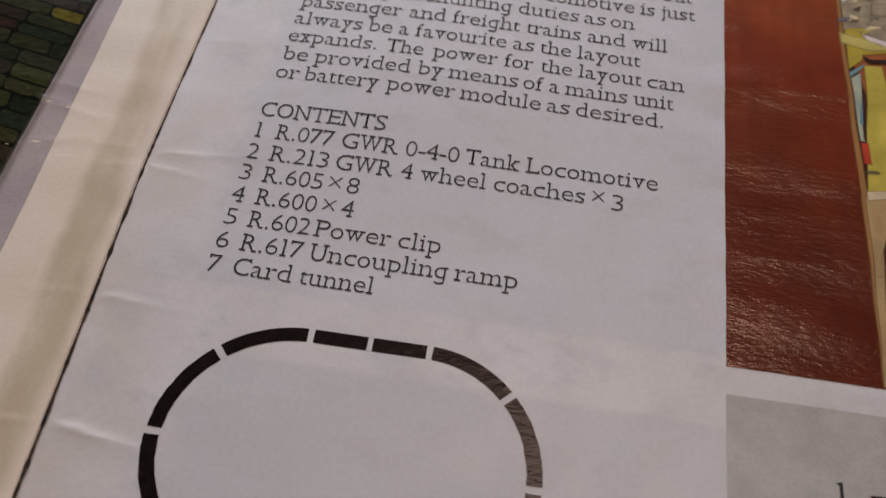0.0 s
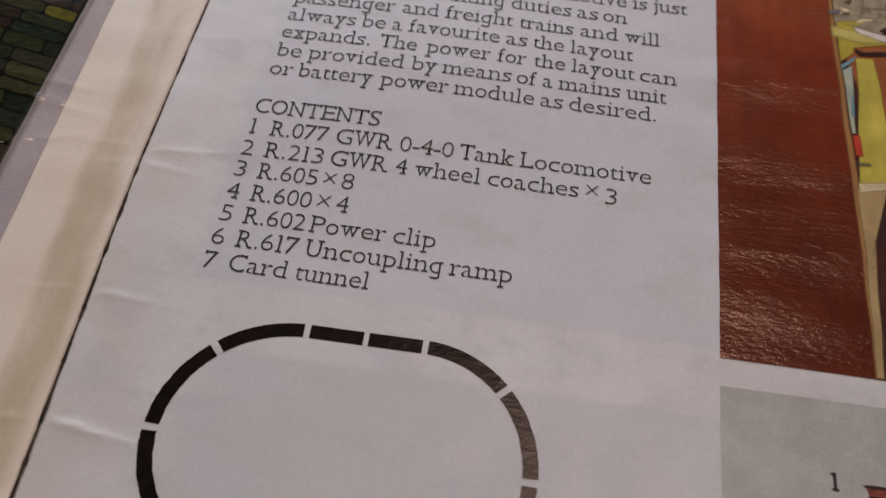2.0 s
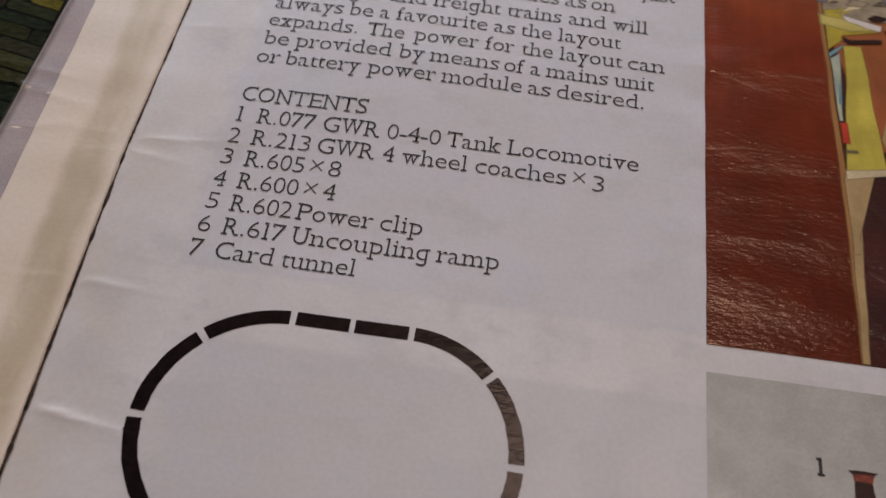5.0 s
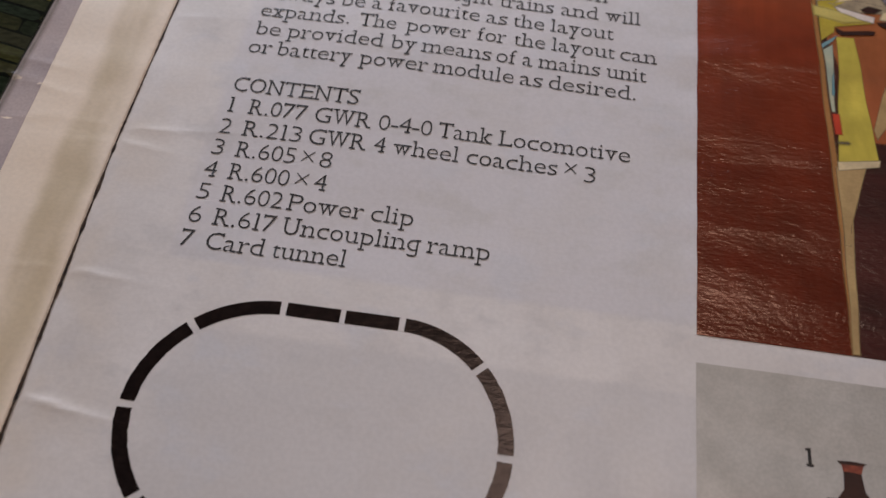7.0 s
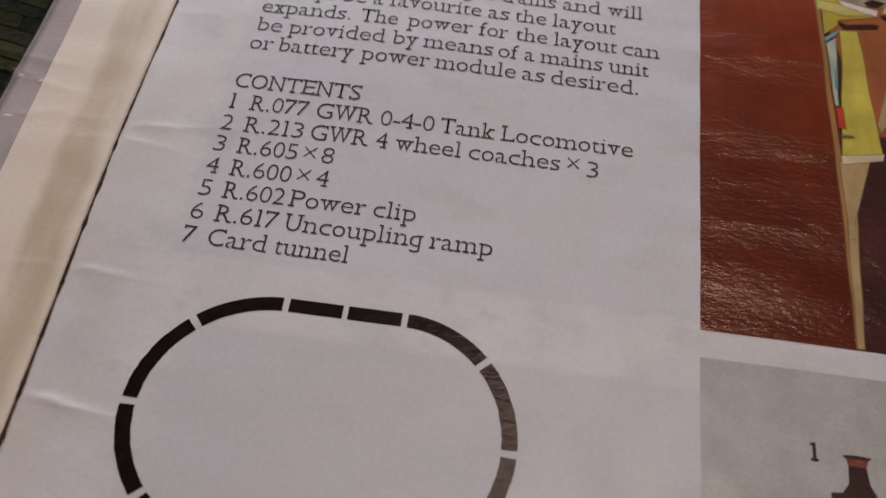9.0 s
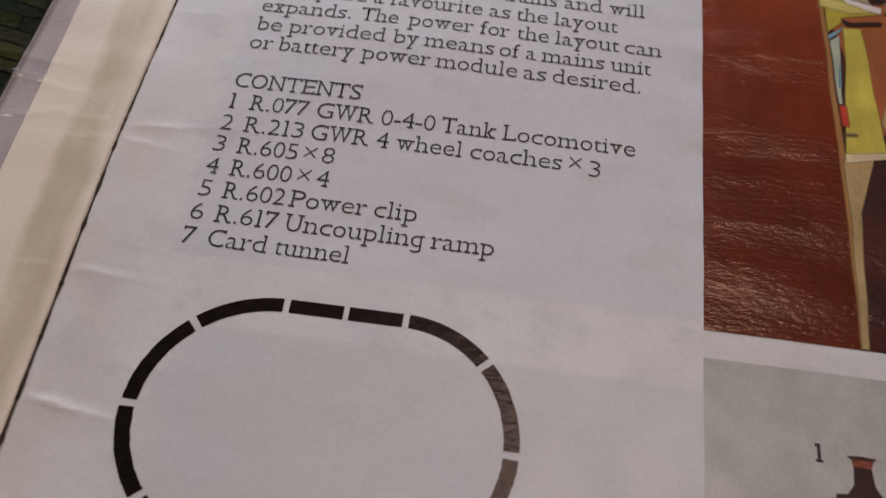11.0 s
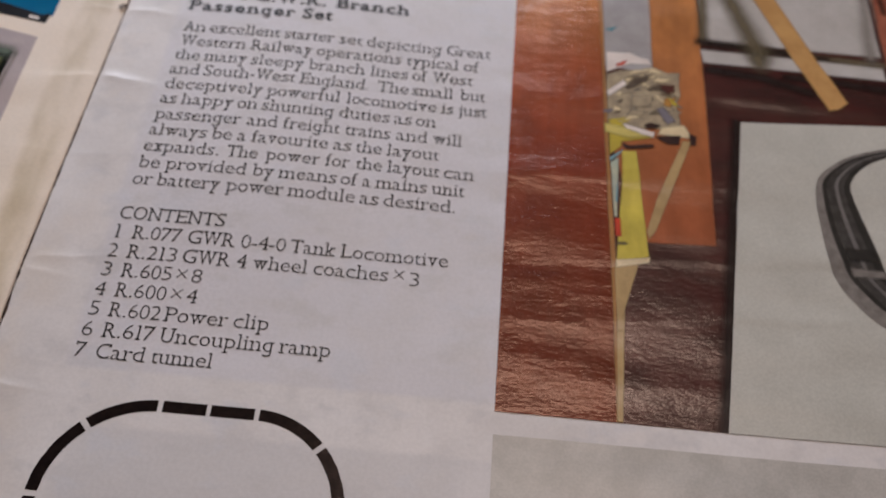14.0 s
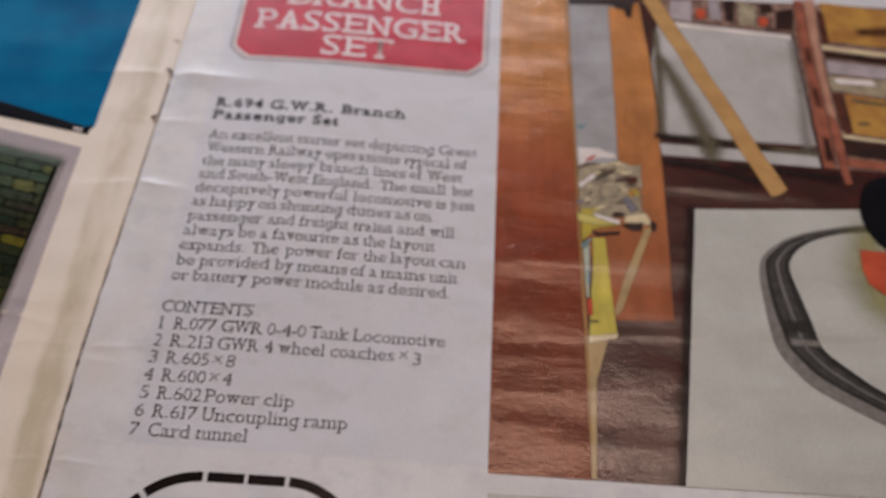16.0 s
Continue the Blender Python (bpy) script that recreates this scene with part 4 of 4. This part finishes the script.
soft("photo_gap", "brown", (65.5, 87, 1.0), (65.7, 82.4, 1.1), level=6)
soft("photo_gap", "dark", (65.6, 73.4, 1.1), (65.6, 68.6, 1.3), level=6)
shape("photo_gap", "dark_wood", (69.3, 111), (71.1, 110), (71.1, 100.4), (69.1, 100.2), level=5, feather=0.35)
shape("photo_box", "ochre", (70.6, 113.6), (120, 110), (120, 98), (70.4, 101.2), level=3, label="ochre box on the shelf in the photograph", feather=0.40)
soft("photo_mark", "brown", (78.4, 104.8, 1.8), (84, 105.4, 2.6), level=4)
shape("photo_shelf", "cream", (68.8, 100.2), (120, 96), (120, 94.4), (68.9, 98.5), level=4, feather=0.40)
shape("photo_gap", "dark", (68.9, 98.4), (120, 94.4), (120, 92.4), (69, 96.2), level=3, feather=0.35)
shape("photo_band", "lilac", (69, 95.8), (120, 92.4), (120, 88), (69.2, 91.9), level=4, feather=0.40)
shape("photo_slip", "beige", (69, 91.4), (120, 89), (120, 82), (68.9, 87), level=3, feather=0.22)
shape("photo_slip", "white", (70, 90.6), (78, 90.6), (79, 88.8), (70.4, 88.8), level=5, feather=0.22)
shape("photo_box", "ochre", (71.4, 86.6), (120, 80), (120, 70), (71, 75.4), level=4, label="ochre box on the shelf in the photograph", feather=0.40)
soft("photo_mark", "olive", (73.4, 78.3, 0.9), (74.9, 78.3, 0.9), level=5)
soft("photo_mark", "olive", (73.2, 84.6, 0.8), (80, 84, 0.9), level=5)
shape("photo_gap", "dark_wood", (68.8, 86.4), (71.4, 86.5), (71.8, 75.9), (70.2, 75.0), (69.0, 77), level=4.5, feather=0.35)
shape("photo_shelf", "cream", (69, 75.4), (120, 70), (120, 69), (69.2, 74.1), level=5, feather=0.40)
shape("photo_gap", "dark", (68.8, 74.1), (120, 69.2), (120, 65), (68.7, 69.8), level=4, feather=0.35)
shape("photo_rung", "red_wood", (67, 69.6), (120, 66), (120, 63), (67.5, 67), level=5, feather=0.40)

# ---- the grey photograph below ----
shape("lower_photo", "lower_photo", (0, -3.15), (120, -3.0), (120, -90), (0, -90), level=1, label="pale grey printed photograph backdrop")
part("photo_number", line_bm("1@10.75:11.7", -12.8, 1.9, 0.012, 0.112, level=2), TEXT, right)
shape("funnel_rim", "dark", (13.9, -11.75), (15.4, -11.65), (16.85, -11.75), (16.5, -12.0), (14.2, -12.05), level=3, label="dark funnel of a model locomotive in print")
shape("funnel_cap", "copper", (14.3, -12.0), (16.5, -11.95), (16.2, -12.9), (14.45, -12.85), level=2)
shape("funnel", "dark", (14.45, -12.8), (16.2, -12.85), (16.35, -14.6), (16.9, -15.6), (17.4, -18), (12.4, -18), (12.5, -15.8), (13.6, -15.7), (14.3, -14.7), level=3)

# ---- the left page: blue picture and slate roof picture ----
shape("blue_photo", "blue", (-130, 128), (-76.6, 128), (-78.3, 64), (-80.2, 64), (-98, 68.8), (-130, 76), level=1, parent=left, label="deep blue printed photograph")
shape("blue_photo_shade", "night", (-130, 76.2), (-98, 69), (-80.1, 64.1), (-78.7, 64.6), (-79.1, 62.2), (-97, 65.3), (-130, 71), level=2, parent=left, label="black lower band of the blue photograph")
shape("blue_photo_detail", "white", (-82.2, 63.9), (-80.4, 63.5), (-80.4, 62.8), (-82.2, 63.1), level=3, parent=left)
shape("slate_photo", "vignette", (-130, 68), (-97, 62.6), (-79.4, 59.0), (-79.7, 40), (-80.1, 0), (-80.3, -60), (-130, -60), level=1, parent=left, label="printed photograph with pale grey surround")
shape("slate_mortar", "mortar", (-130, 62), (-95, 57.8), (-82.3, 55.2), (-83.3, 34), (-84.3, 8), (-84.9, -30), (-130, -30), level=2, parent=left)
rng = random.Random(11)
bm = bmesh.new()
y = -29.0
while y < 56:
    tall = rng.uniform(1.75, 2.5)
    x = -81.0 + rng.uniform(-4, 3) + 2.0
    while x > -104:
        wide = rng.uniform(4.0, 9.0)
        x0, x1 = x - wide, x - 0.26
        limit = -81.5
        top = y + tall - 0.27
        if x0 < limit - 0.8 and top < 57.2 + (x0 + 95) * -0.2:
            x1 = min(x1, limit)
            r = min(0.4, (x1 - x0) / 3)
            tilt = -0.20
            pts = ((x0 + r, y), (x1 - r, y), (x1, y + r), (x1, top - r), (x1 - r, top), (x0 + r, top), (x0, top - r), (x0, y + r))
            bm.faces.new([bm.verts.new((px + rng.uniform(-0.15, 0.15), py + tilt * (px + 90) + rng.uniform(-0.12, 0.12), 0)) for px, py in pts])
        x -= wide
    y += tall
for co, no in (((-84.15, 8, 0), (1, -0.042, 0)), ((-84.15, 8, 0), (1, -0.016, 0))):
    bmesh.ops.bisect_plane(bm, geom=bm.verts[:] + bm.edges[:] + bm.faces[:], plane_co=co, plane_no=no, clear_outer=True)
bm.normal_update()
tagged(part("slate_roof", lay(bm, 3), P["slates"], left, "mossy green and brown slates in print"), kind="stuff")
soft("slate_photo_edge", "moss", (-130, 63, 2.6), (-96, 57.6, 2.4), (-83.0, 55.2, 2.2), level=4.2, parent=left)
soft("slate_photo_edge", "grey", (-81.7, 55, 0.6), (-82.9, 34, 0.7), (-84.0, 8, 0.8), (-84.6, -30, 0.9), level=4, parent=left)

# ---- the fold, its ragged dark line and the wire staple ----
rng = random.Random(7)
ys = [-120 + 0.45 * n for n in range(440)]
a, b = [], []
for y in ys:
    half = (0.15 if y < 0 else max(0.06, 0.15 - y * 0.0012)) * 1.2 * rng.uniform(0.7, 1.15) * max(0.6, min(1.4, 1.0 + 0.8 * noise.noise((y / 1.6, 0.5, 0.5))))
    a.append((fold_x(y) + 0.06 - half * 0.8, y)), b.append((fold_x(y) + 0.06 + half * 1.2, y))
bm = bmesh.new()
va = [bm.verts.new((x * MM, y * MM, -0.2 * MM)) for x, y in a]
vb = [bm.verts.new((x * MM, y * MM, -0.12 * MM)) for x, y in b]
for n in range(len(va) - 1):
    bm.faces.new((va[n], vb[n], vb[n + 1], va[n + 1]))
part("fold_line", bm, FOLD, booklet, "dark ragged line in the centre fold")


def wire(points, radius):
    bm = bmesh.new()
    rings = []
    for n, p in enumerate(points):
        ahead = (points[min(n + 1, len(points) - 1)] - points[max(n - 1, 0)]).normalized()
        side = ahead.cross(Vector((0.3, 0.1, 1))).normalized()
        up = side.cross(ahead)
        rings.append([bm.verts.new(p + radius * (side * math.cos(a) + up * math.sin(a))) for a in (k * math.tau / 8 for k in range(8))])
    for r, s in zip(rings, rings[1:]):
        for k in range(8):
            bm.faces.new((r[k], r[(k + 1) % 8], s[(k + 1) % 8], s[k]))
    bm.faces.new(rings[0][::-1]), bm.faces.new(rings[-1])
    bmesh.ops.recalc_face_normals(bm, faces=bm.faces[:])
    return bm


def staple(y0, y1):
    pts = [(-0.5, y0 - 0.5, -0.9), (-1.0, y0 - 0.1, 0.1), (-0.45, y0 + 0.1, 0.12), (0, y0 + 0.5, -0.45), (0, y1 - 0.5, -0.45), (-0.4, y1 - 0.1, 0.12), (-0.95, y1 + 0.3, 0.15), (-0.5, y1 + 0.5, -0.9)]
    path = [Vector(((fold_x(y) + dx) * MM, y * MM, z * MM)) for dx, y, z in pts]
    part("staple", wire(path, 0.22 * MM), STEEL, booklet, "rusty bent wire staple in the fold")


staple(67.8, 80.2)
